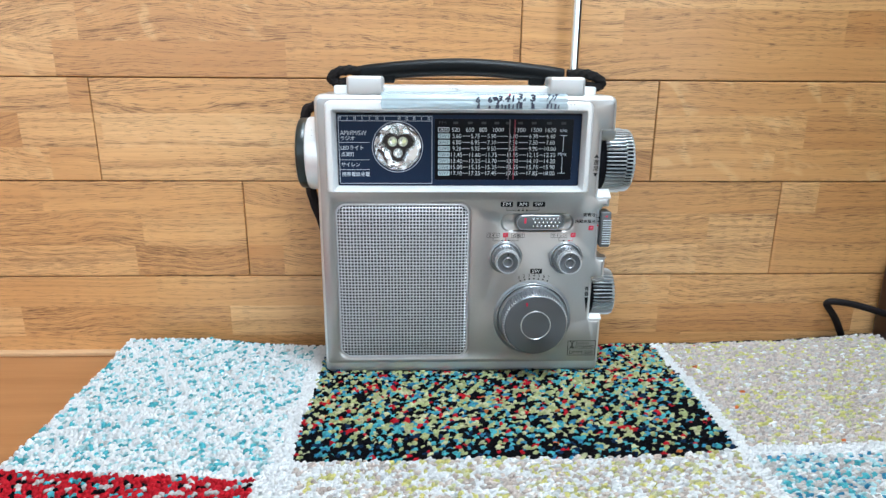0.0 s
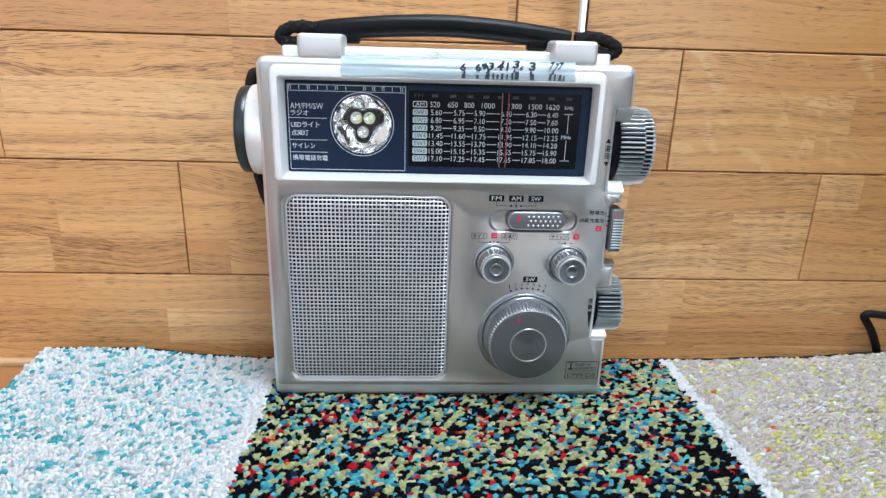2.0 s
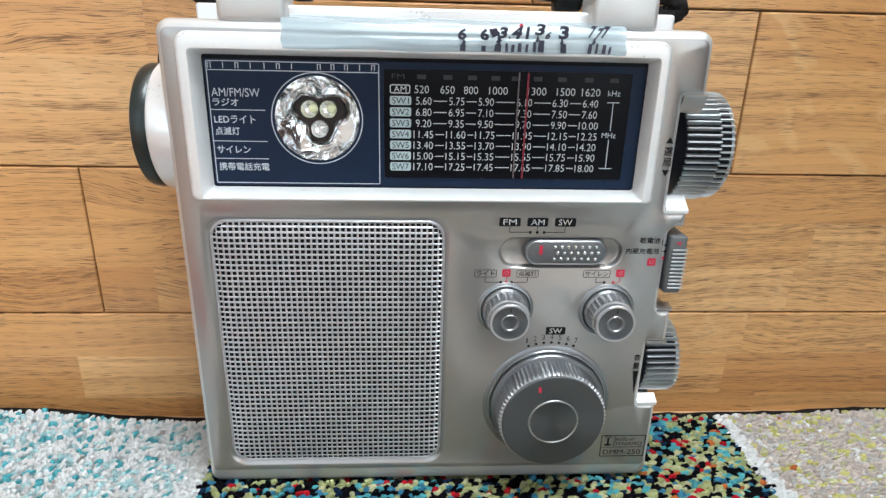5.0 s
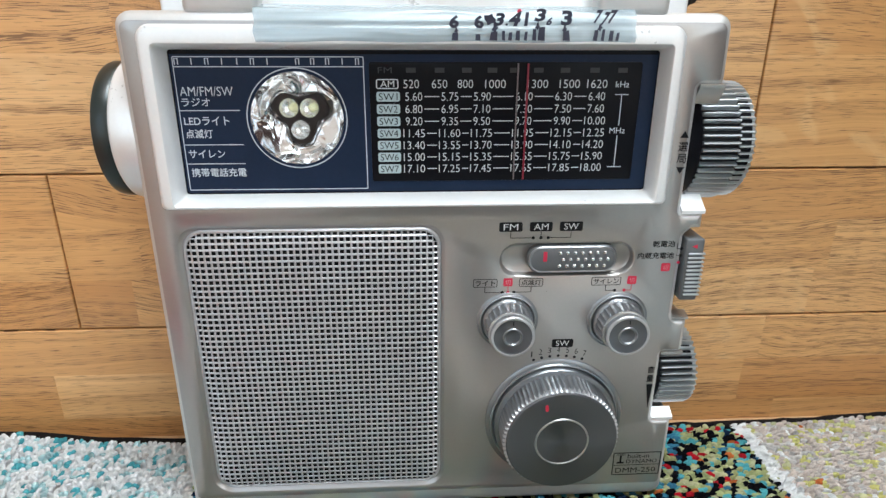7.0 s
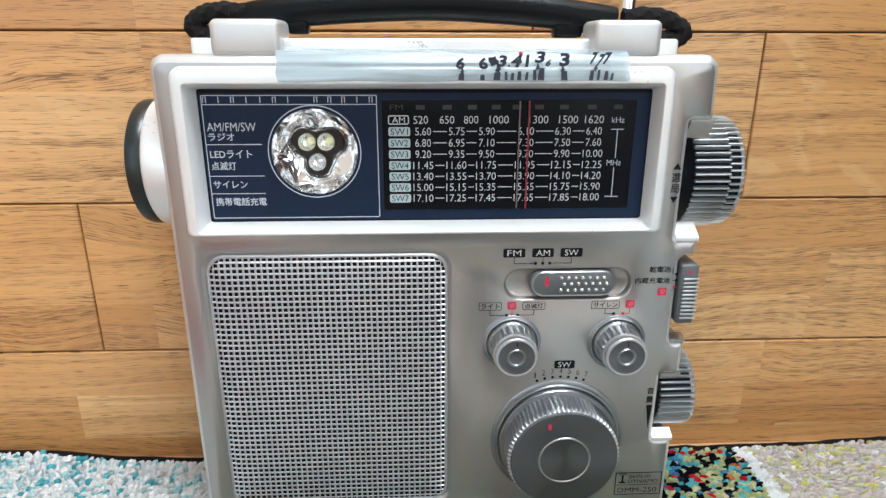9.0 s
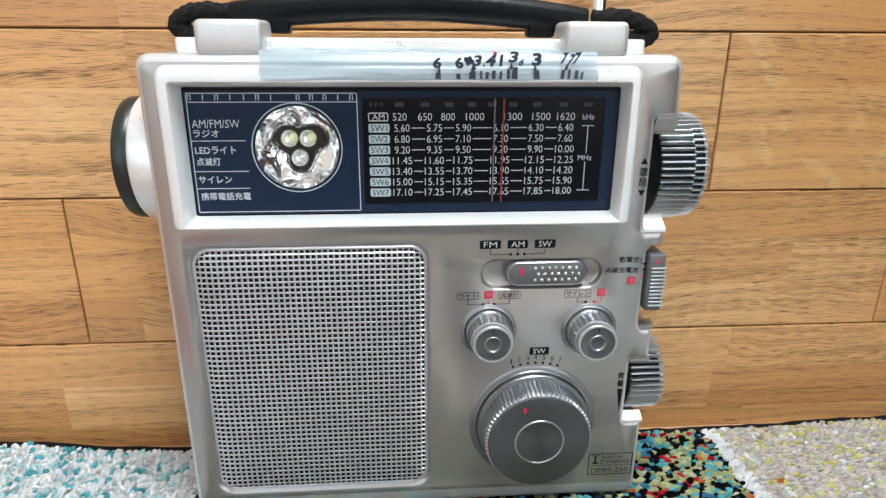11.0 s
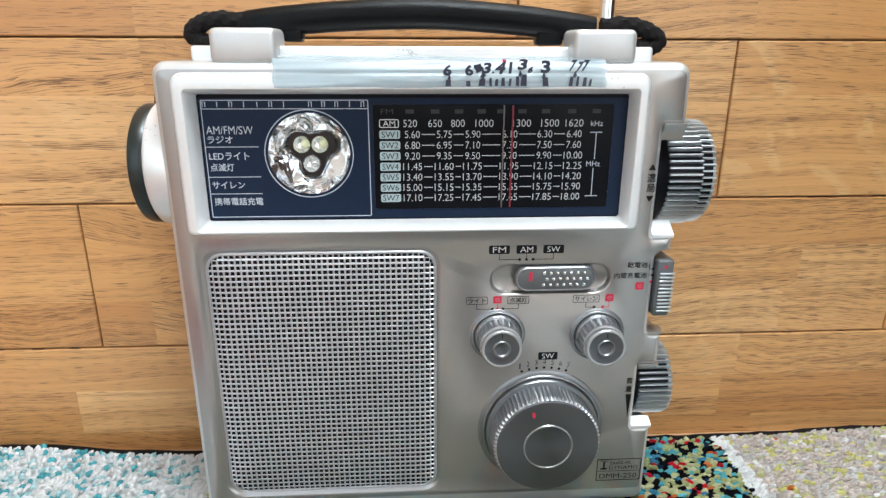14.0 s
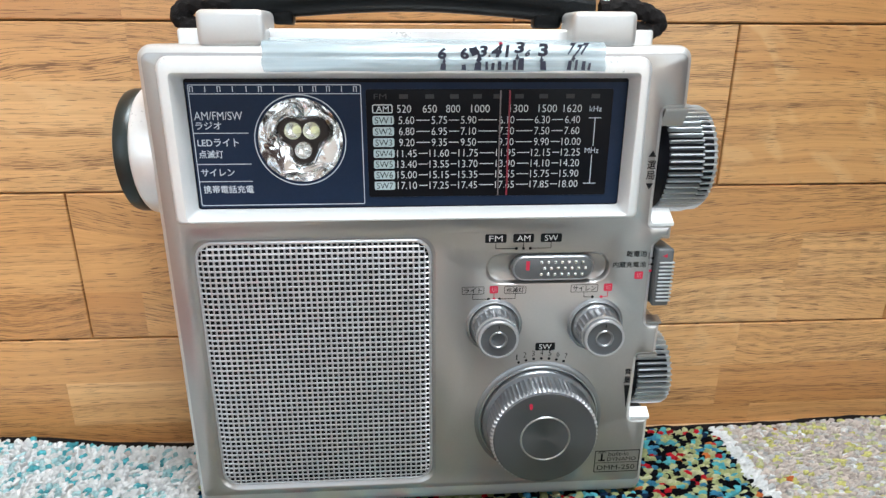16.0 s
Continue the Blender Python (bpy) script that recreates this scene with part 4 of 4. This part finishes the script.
for pts in ([(-40, 212.4), (-50, 213.6), (-58, 212.4), (-62.5, 208.6), (-59, 205.6), (-52, 205.8), (-44, 206.5)], [(95, 211.6), (105, 212.4), (113, 210.6), (118.5, 206.8), (115, 203.8), (108, 204.6), (100, 206)]):
    part("cord_loop", tube(Shape(), smooth_path([(x, F + 24, z) for x, z in pts], 10), 3.1, 12, 1.0, 0.9, 5), cord_black, handle)
for x0, x1, z0, z1 in ((69.0, 79.5, 204.6, 210.0), (-28.0, -20.5, 205.6, 210.5)):
    part("grip_flap", block(Shape(), x0, x1, F + 20, F + 28, z0, z1, 1.4), leather, handle)

# aerial
aer = part("aerial", lathe(Shape(), (105.6, F + 52, 0), "z", [(3.5, 150), (3.5, 420), (3.3, 421)], 24), chrome, radio, "chrome telescopic aerial, drawn upright")
part("aerial_section", lathe(Shape(), (105.6, F + 52, 0), "z", [(2.8, 421), (2.8, 560), (2.2, 561), (2.2, 690), (3.2, 691), (3.2, 698), (1.0, 700)], 24), chrome, aer)

# clear tape with ink marks along the top edge
strip = []
for p in smooth_path([(0, F + 6.5, 200.9), (0, F + 3.0, 200.3), (0, F - 0.6, 199.2), (0, F - 2.2, 197.0), (0, F - 2.7, 194.0), (0, F - 2.9, 191.8), (0, F - 2.6, 190.2)], 4):
    row = []
    for i in range(91):
        x = -28.2 + 118.6 * i / 90
        fold = 0.42 * noise.noise((x / 45, p.z / 1.6, 1)) + 0.22 * noise.noise((x / 14, p.z / 2.4, 6))
        row.append((x + 0.3 * math.sin(i * 1.1 + p.z), p.y - max(-0.3, fold) - 0.1, p.z + 0.2 * math.sin(i * 0.21 + p.y)))
    strip.append(row)
tape_part = part("adhesive_tape", loft(Shape(), strip, False), tape, radio, "bluish clear tape strip with black marker writing")
for body, x, z, w, h, lean in (("6", 33.0, 196.2, 2.6, 3.8, 0.1), ("6", 40.6, 196.2, 2.6, 3.8, -0.1), ("3", 47.0, 196.9, 2.6, 3.8, 0.25), (".", 49.2, 195.4, 0.7, 0.7, 0), ("4", 51.9, 197.1, 3.0, 4.4, 0.3), ("1", 55.4, 197.0, 0.9, 4.0, 0.1),
                               ("3", 59.8, 198.2, 2.8, 3.8, 0.2), ("6", 62.6, 196.4, 1.5, 2.4, 0.4), ("3", 68.0, 197.4, 3.0, 4.4, 0.05), ("7", 77.8, 197.8, 1.6, 4.0, 0.3), ("7", 80.2, 197.2, 1.6, 4.0, 0.4), ("7", 82.4, 197.8, 1.8, 4.0, 0.3)):
    part("marker_digit", word(Shape(), body, x, z, F - 3.75 + (z - 194) * 0.16, w * 1.15, h, lean, 0.045), marker_ink, tape_part)
part("marker_blot", Shape().add(at_y([(44.0 + q * 1.9 * math.cos(a), 196.9 + q * 1.6 * math.sin(a)) for q, a in ((rng_q, 2 * math.pi * i / 10) for i, rng_q in enumerate((1, 0.7, 1.1, 0.8, 1.2, 0.9, 0.7, 1.15, 0.8, 1.0)))], F - 3.4), [tuple(range(10))]), marker_ink, tape_part)
for x, w, h, k in ((33.2, 1.0, 2.2, 0.2), (40.4, 0.8, 1.8, 0.0), (45.2, 1.2, 2.6, 0.3), (48.4, 0.5, 2.8, -0.1), (50.4, 0.6, 2.4, 0.2), (52.8, 0.7, 2.9, 0.1), (55.2, 0.5, 2.6, 0.3), (58.0, 0.6, 3.4, 0.0), (60.2, 1.1, 4.0, 0.2), (68.2, 1.1, 3.0, -0.2),
                   (77.2, 0.7, 3.2, 0.4), (79.6, 0.5, 3.4, 0.3), (82.2, 0.7, 3.0, 0.3), (84.2, 0.5, 2.4, 0.4)):
    part("marker_stroke", Shape().add([(x - w, F - 3.7, 190.8), (x + w, F - 3.7, 190.7), (x + w * 0.8 + k, F - 3.6, 190.8 + h), (x - w * 0.9 + k, F - 3.6, 190.7 + h)], [(0, 1, 2, 3)]), marker_ink, tape_part)
for bx, bz, br in ((33.6, 193.6, 0.7), (45.6, 194.4, 1.1), (58.9, 194.9, 0.8), (67.4, 194.2, 0.8), (78.6, 194.6, 0.8)):
    part("marker_blot", Shape().add(at_y([(bx + br * q * math.cos(2 * math.pi * i / 9), bz + 1.5 * br * q * math.sin(2 * math.pi * i / 9)) for i, q in enumerate((1, 0.6, 1.2, 0.8, 0.5, 1.1, 0.7, 1.0, 0.6))], F - 3.6), [tuple(range(9))]), marker_ink, tape_part)
part("red_ink_dot", Shape().add(at_y(disc(53.2, 199.3, 0.7, 10), F - 2.4), [tuple(range(10))]), red_print, tape_part)

# ---------------------------------------------------------------- the rug
rug = thing("rug", (0.16, -0.05, -0.01), "thick multicoloured tufted patchwork rug on the floor against the wall", "rug")
RX0, RX1, RY0, RY1 = -232.0, 560.0, -560.0, 464.0


def rise(x, y):
    """Height of the pile's top over the place's zero, in millimetres."""
    h = 6.2 - 3.4 * max(0.0, min(1.0, (y - 395) / 60)) * (1 if x > 80 else max(0.0, (x + 60) / 140)) + 0.9 * noise.noise((x / 60, y / 60, 0))
    curl = max(0.0, min(1.0, (y - 400) / 60)) * max(0.0, min(1.0, (-95 - x) / 70))
    return h + 5.0 * curl + 6.5 * max(0.0, min(1.0, (x - 285) / 85)) * max(0.0, min(1.0, (y - 380) / 50)) * (1.0 if x < 366 else max(0.0, 1 - (x - 366) / 10))


def back_edge(x):
    """Where the pile ends towards the wall."""
    if x > 60:
        return min(459.0, 454.0 + 0.03 * (x - 155)) + 1.0 * noise.noise((x / 18, 7, 0))
    return 455.0 - 4.5 * max(0.0, min(1.0, (x + 190) / 60)) * (1.0 if x < -60 else 0.0)


backing = Shape()
nx, ny = 132, 76
top = [[(RX0 + 3 + (RX1 - RX0 - 6) * i / nx, RY0 + 3 + (464 - RY0 - 3) * j / ny) for i in range(nx + 1)] for j in range(ny + 1)]
top = [[(x, min(y, back_edge(x) + (4.0 + 1.2 * max(0.0, min(1.0, (x + 190) / 60)) + 1.2 * noise.noise((x / 25, 2, 0)) if x < -60 else 2.5 if x < 60 else 2.8))) for x, y in r] for r in top]
verts = [(x, y, rise(x, y) - (6.5 if y < 444 else 3.6 if x < 60 else 1.6 + 0.9 * noise.noise((x / 9, 4, 0)))) for r in top for x, y in r] + [(x, y, max(FLOOR, rise(x, y) - 16.2)) for r in top for x, y in r]
off = (nx + 1) * (ny + 1)
faces = []
for j in range(ny):
    for i in range(nx):
        a = j * (nx + 1) + i
        faces += [(a, a + 1, a + nx + 2, a + nx + 1), (off + a, off + a + nx + 1, off + a + nx + 2, off + a + 1)]
for i in range(nx):
    faces += [(i + 1, i, off + i, off + i + 1), (ny * (nx + 1) + i, ny * (nx + 1) + i + 1, off + ny * (nx + 1) + i + 1, off + ny * (nx + 1) + i)]
for j in range(ny):
    a, b = j * (nx + 1), (j + 1) * (nx + 1)
    faces += [(a, b, off + b, off + a), (b + nx, a + nx, off + a + nx, off + b + nx)]
part("backing", backing.add(verts, faces), backing_black, rug, "black felt backing")

PATCHES = {
    "turquoise_patch": ("pale white and turquoise flecked pile", ("white", "aqua", "turquoise", "grey"), (0.68, 0.19, 0.115, 0.015)),
    "dark_patch": ("dark khaki, black, blue and red flecked pile", ("khaki", "sand", "black", "navy", "blue", "turquoise", "red", "orange"), (0.25, 0.14, 0.36, 0.04, 0.06, 0.11, 0.06, 0.01)),
    "beige_patch": ("beige and grey pile with yellow flecks", ("beige", "white", "grey", "yellow", "sand", "orange"), (0.55, 0.05, 0.17, 0.12, 0.08, 0.002)),
    "cream_patch": ("cream pile with yellow flecks", ("white", "beige", "yellow", "sand", "grey"), (0.50, 0.25, 0.12, 0.08, 0.05)),
    "blue_patch": ("pale grey-blue flecked pile", ("grey", "aqua", "blue", "white", "turquoise"), (0.34, 0.24, 0.14, 0.18, 0.10)),
    "red_patch": ("deep red pile with grey and black flecks", ("red", "black", "grey", "turquoise"), (0.66, 0.12, 0.14, 0.08)),
    "white_border": ("white pile lines between the patches", ("white",), (1.0,)),
}


def patch_at(x, y):
    w = 1.6 * noise.noise((x / 14, y / 14, 3))
    xx, yy = x + w, y + w
    # the far row of patches ends at a line that bends a little
    if xx < -82:
        line = 290 - (xx + 200) * 0.09
    else:
        line = 297 + 10 * max(0.0, min(1.0, (xx - 131) / 70))
    if yy > line:
        if xx < -87:
            return "turquoise_patch" if yy > line + 4 else "white_border"
        if xx < -77:
            return "white_border"
        if xx < 177 + (yy - 300) * 0.015:
            return "dark_patch"
        if xx < 185.5:
            return "white_border"
        if xx > 366 and yy > 398:
            return None
        return "beige_patch"
    if xx < -92:
        return "red_patch" if yy > 130 else "cream_patch"
    if xx < -74:
        return "white_border"
    if xx < 176:
        # the nearer dark pile is unseen, added to darken the radio front's reflection
        return "cream_patch" if yy > 225 else "white_border" if yy > 215 else "dark_patch"
    if xx < 184:
        return "white_border"
    return "blue_patch" if yy < line - 10 else "white_border"


rng = np.random.default_rng(5)
# one strand: a leaning, bent, blunt yarn end; two or three of one colour lean together into a tuft
RING_N = 5
LEVELS = ((0.0, 0.75), (0.55, 1.0), (0.86, 0.9), (0.98, 0.52))
tv = [(r * math.cos(2 * math.pi * i / RING_N), r * math.sin(2 * math.pi * i / RING_N), h) for h, r in LEVELS for i in range(RING_N)] + [(0, 0, 1.04)]
tf = [(j * RING_N + i, j * RING_N + (i + 1) % RING_N, (j + 1) * RING_N + (i + 1) % RING_N, (j + 1) * RING_N + i) for j in range(len(LEVELS) - 1) for i in range(RING_N)]
tt = [((len(LEVELS) - 1) * RING_N + i, (len(LEVELS) - 1) * RING_N + (i + 1) % RING_N, len(LEVELS) * RING_N) for i in range(RING_N)]
TV, TQ, TT = np.array(tv), np.array(tf), np.array(tt)
TUFT, STRAND = 2.75, 1.95
spots = {name: [] for name in PATCHES}
for near, pitch, y_top, y_low in ((True, STRAND, RY1, 225.0), (False, 7.0, 224.0, RY0)):
    for j in range(int((y_top - y_low) / (pitch * 0.9))):
        for i in range(int((RX1 - RX0) / pitch)):
            x = RX0 + (i + 0.5 * (j % 2)) * pitch + rng.uniform(-0.16, 0.16) * pitch
            y = y_top - j * pitch * 0.9 + rng.uniform(-0.16, 0.16) * pitch
            kind_here = patch_at(x, y)
            if kind_here and not (near and x > 440):
                spots[kind_here].append((x, y, 1.0 if near else 2.2))
for name in spots:
    spots[name] = [p for p in spots[name] if p[1] < back_edge(p[0]) - 1.5]
rug_base = np.array(rug["base"]) * 1000
for name, (label, yarns, shares) in PATCHES.items():
    pts = np.array(spots[name])
    n = len(pts)
    if not n:
        continue
    kinds, centres, lift, chosen = [], [], [], {}
    for x, y, _ in pts:
        band = round(y / (0.9 * TUFT))
        cell = (band, round(x / TUFT - 0.5 * (band % 2)))
        if cell in chosen:
            kinds.append(chosen[cell][0])
            centres.append(chosen[cell][1])
            lift.append(chosen[cell][2])
            continue
        p = np.array(shares)
        along, across = 0.57 * x + 0.82 * y, 0.82 * x - 0.57 * y
        c = noise.noise((along / 13, across / 5, 8))
        row = math.cos(2 * math.pi * (across / 7.4 + 0.6 * noise.noise((x / 30, y / 30, 2))))
        if name == "dark_patch":
            front = max(0.0, 1 - max(0.0, y - 301) / 26) + max(0.0, 1 - (179 - x) / 40) * max(0.0, 1 - (y - 300) / 75)
            p = p * np.array([1 - 0.75 * min(1, front), 1 - 0.8 * min(1, front), 1 + 2.6 * front, 1 + 1.6 * front, 1 + 2.0 * max(0, c) + front, 1 + 2.5 * max(0, c), 1 + 1.6 * max(0, -c), 1]) * np.array([1 - 0.5 * row, 1 - 0.4 * row, 1 + 0.65 * row, 1 + 0.5 * row, 1, 1, 1, 1])
        elif name == "turquoise_patch":
            p = p * np.array([1, 1, max(0.1, 1 + 2.2 * c) * (1.0 + 0.6 * max(0, (390 - y) / 90)), 1 - 0.5 * c])
        elif len(p) > 2:
            p = p * np.array([1, 1, 1, max(0.2, 1 + 1.5 * c), *([1] * (len(p) - 4))])[:len(p)]
        p = np.clip(p, 0, None)
        chosen[cell] = (rng.choice(len(p), p=p / p.sum()), ((cell[1] + 0.5 * (band % 2)) * TUFT, band * 0.9 * TUFT), rng.uniform(-0.6, 0.6))
        kinds.append(chosen[cell][0])
        centres.append(chosen[cell][1])
        lift.append(chosen[cell][2])
    kinds, centres, lift = np.array(kinds), np.array(centres), np.array(lift)
    top_z = np.array([rise(x, y) for x, y, _ in pts])
    under = (pts[:, 0] > -70) & (pts[:, 0] < 122) & (pts[:, 1] > F + 2.0) & (pts[:, 1] < F + 60)
    top_z = np.where(under, 2.6, top_z + lift + rng.uniform(-0.3, 0.3, n))
    length = rng.uniform(5.5, 6.5, n)
    foot = top_z - length
    rad_t = rng.uniform(1.2, 1.6, n) * pts[:, 2]
    ang = rng.normal(-0.35, 0.22, n)
    flow = 0.9 + 0.4 * np.array([noise.noise((x / 40, y / 40, 5)) for x, y, _ in pts])
    lean_x = np.where(under, 0, rng.normal(2.0, 0.6, n) * flow)
    lean_y = np.where(under, 0, rng.normal(-0.6, 0.5, n))
    gather = np.where(pts[:, 2] > 1.5, 0.0, 0.6)
    lean_x, lean_y = lean_x + gather * (centres[:, 0] - pts[:, 0]), lean_y + gather * (centres[:, 1] - pts[:, 1])
    base = TV[None, :, :].repeat(n, 0)
    ca, sa = np.cos(ang)[:, None], np.sin(ang)[:, None]
    sq = rng.uniform(0.75, 1.0, n)[:, None]
    bx, by, bz = base[..., 0] * rad_t[:, None] * 1.22, base[..., 1] * rad_t[:, None] * sq, base[..., 2]
    wob = 1 + 0.14 * rng.standard_normal(bx.shape)
    bx, by = bx * wob, by * wob
    bz = bz + 0.03 * rng.standard_normal(bz.shape) * (bz > 0.4)
    X = pts[:, 0:1] + bx * ca - by * sa + lean_x[:, None] * bz ** 1.7
    Y = pts[:, 1:2] + bx * sa + by * ca + lean_y[:, None] * bz ** 1.7
    Z = foot[:, None] + bz * length[:, None]
    V = (np.stack([X, Y, Z], -1).reshape(-1, 3) - rug_base) / 1000
    step = (np.arange(n) * len(TV))[:, None, None]
    quads, tris = (TQ[None] + step).reshape(-1, 4), (TT[None] + step).reshape(-1, 3)
    me = bpy.data.meshes.new(name)
    me.vertices.add(len(V))
    me.vertices.foreach_set("co", V.astype(np.float32).ravel())
    loops = np.concatenate([quads.ravel(), tris.ravel()])
    me.loops.add(len(loops))
    me.loops.foreach_set("vertex_index", loops.astype(np.int32))
    counts = np.concatenate([np.full(len(quads), 4), np.full(len(tris), 3)])
    me.polygons.add(len(counts))
    me.polygons.foreach_set("loop_start", np.concatenate([[0], np.cumsum(counts)[:-1]]).astype(np.int32))
    me.polygons.foreach_set("use_smooth", np.ones(len(counts), dtype=bool))
    for y_name in yarns:
        me.materials.append(YARN[y_name])
    me.polygons.foreach_set("material_index", np.concatenate([kinds.repeat(len(TQ)), kinds.repeat(len(TT))]).astype(np.int32))
    me.update(calc_edges=True)
    ob = new(name, me)
    ob.parent = rug
    tagged(ob, label, kind="stuff")

# ---------------------------------------------------------------- cable and the dark foot by the wall
cable = thing("power_cable", (0.36, 0.45, 0.0), "bent black power cable standing up from behind the rug", "cable")
part("cable_sheath", tube(Shape(), smooth_path([(351, 467, -9), (348, 466.5, 2), (337, 463, 20), (327, 460, 31.5), (325.5, 459, 34.6), (329, 458, 36.4), (346, 455, 34.6), (372, 449, 27.6), (400, 443, 19), (425, 440, 12)], 8), 2.7, 14), cable_black, cable)
# only one foot is in view; the cabinet is added to cut bounce light
cabinet = thing("cabinet", (0.60, 0.26, -0.01), "dark brown lacquered foot by the wall, with an unseen cabinet added to cut bounce light", "cabinet")
part("body", block(Shape(), 394, 900, 70, 466, 82, 780, 4), dark_wood, cabinet)
part("unseen_door", block(Shape(), 400, 645, 62, 69.5, 92, 770, 3), dark_wood, cabinet)
part("unseen_door", block(Shape(), 649, 894, 62, 69.5, 92, 770, 3), dark_wood, cabinet)
for x0, y0 in ((370, 404), (370, 74), (850, 404), (850, 74)):
    part("foot", block(Shape(), x0, x0 + 62, y0, y0 + 62, FLOOR, 81.5, 6), dark_wood, cabinet)

# ---------------------------------------------------------------- boards of the wall
board_meshes = {}


def board_mesh(length):
    """A board of that length with softened front edges; alike boards share one mesh."""
    key = round(length)
    if key not in board_meshes:
        shape = block(Shape(), -length / 2 + GAP / 2, length / 2 - GAP / 2, -1.5, 5, -BOARD_H / 2 + GAP / 2, BOARD_H / 2 - GAP / 2, 0)
        bm = bmesh.new()
        vs = [bm.verts.new(Vector(p) / 1000) for p in shape.v]
        for f in shape.f:
            bm.faces.new([vs[i] for i in f])
        bmesh.ops.recalc_face_normals(bm, faces=bm.faces)
        bmesh.ops.bevel(bm, geom=[e for e in bm.edges if all(v.co.y < 0 for v in e.verts)], offset=0.0007, segments=2, profile=0.5, affect="EDGES")
        board_meshes[key] = bpy.data.meshes.new("board")
        bm.to_mesh(board_meshes[key])
        bm.free()
        board_meshes[key].materials.append(oak)
    return board_meshes[key]


for k in range(-1, 32):
    z = 56.0 + (k + 0.5) * BOARD_H
    first = 279.5 - 105.0 * k
    lo = first - math.ceil((first + 2000) / BOARD_L) * BOARD_L
    for i in range(11):
        x0, x1 = max(-2000.0, lo + i * BOARD_L), min(1750.0, lo + (i + 1) * BOARD_L)
        if x1 - x0 < 8:
            continue
        ob = new("board", board_mesh(x1 - x0))
        ob.parent = wall_north
        ob.location = ((x0 + x1) / 2000, (WALL + 1.5) / 1000, z / 1000)
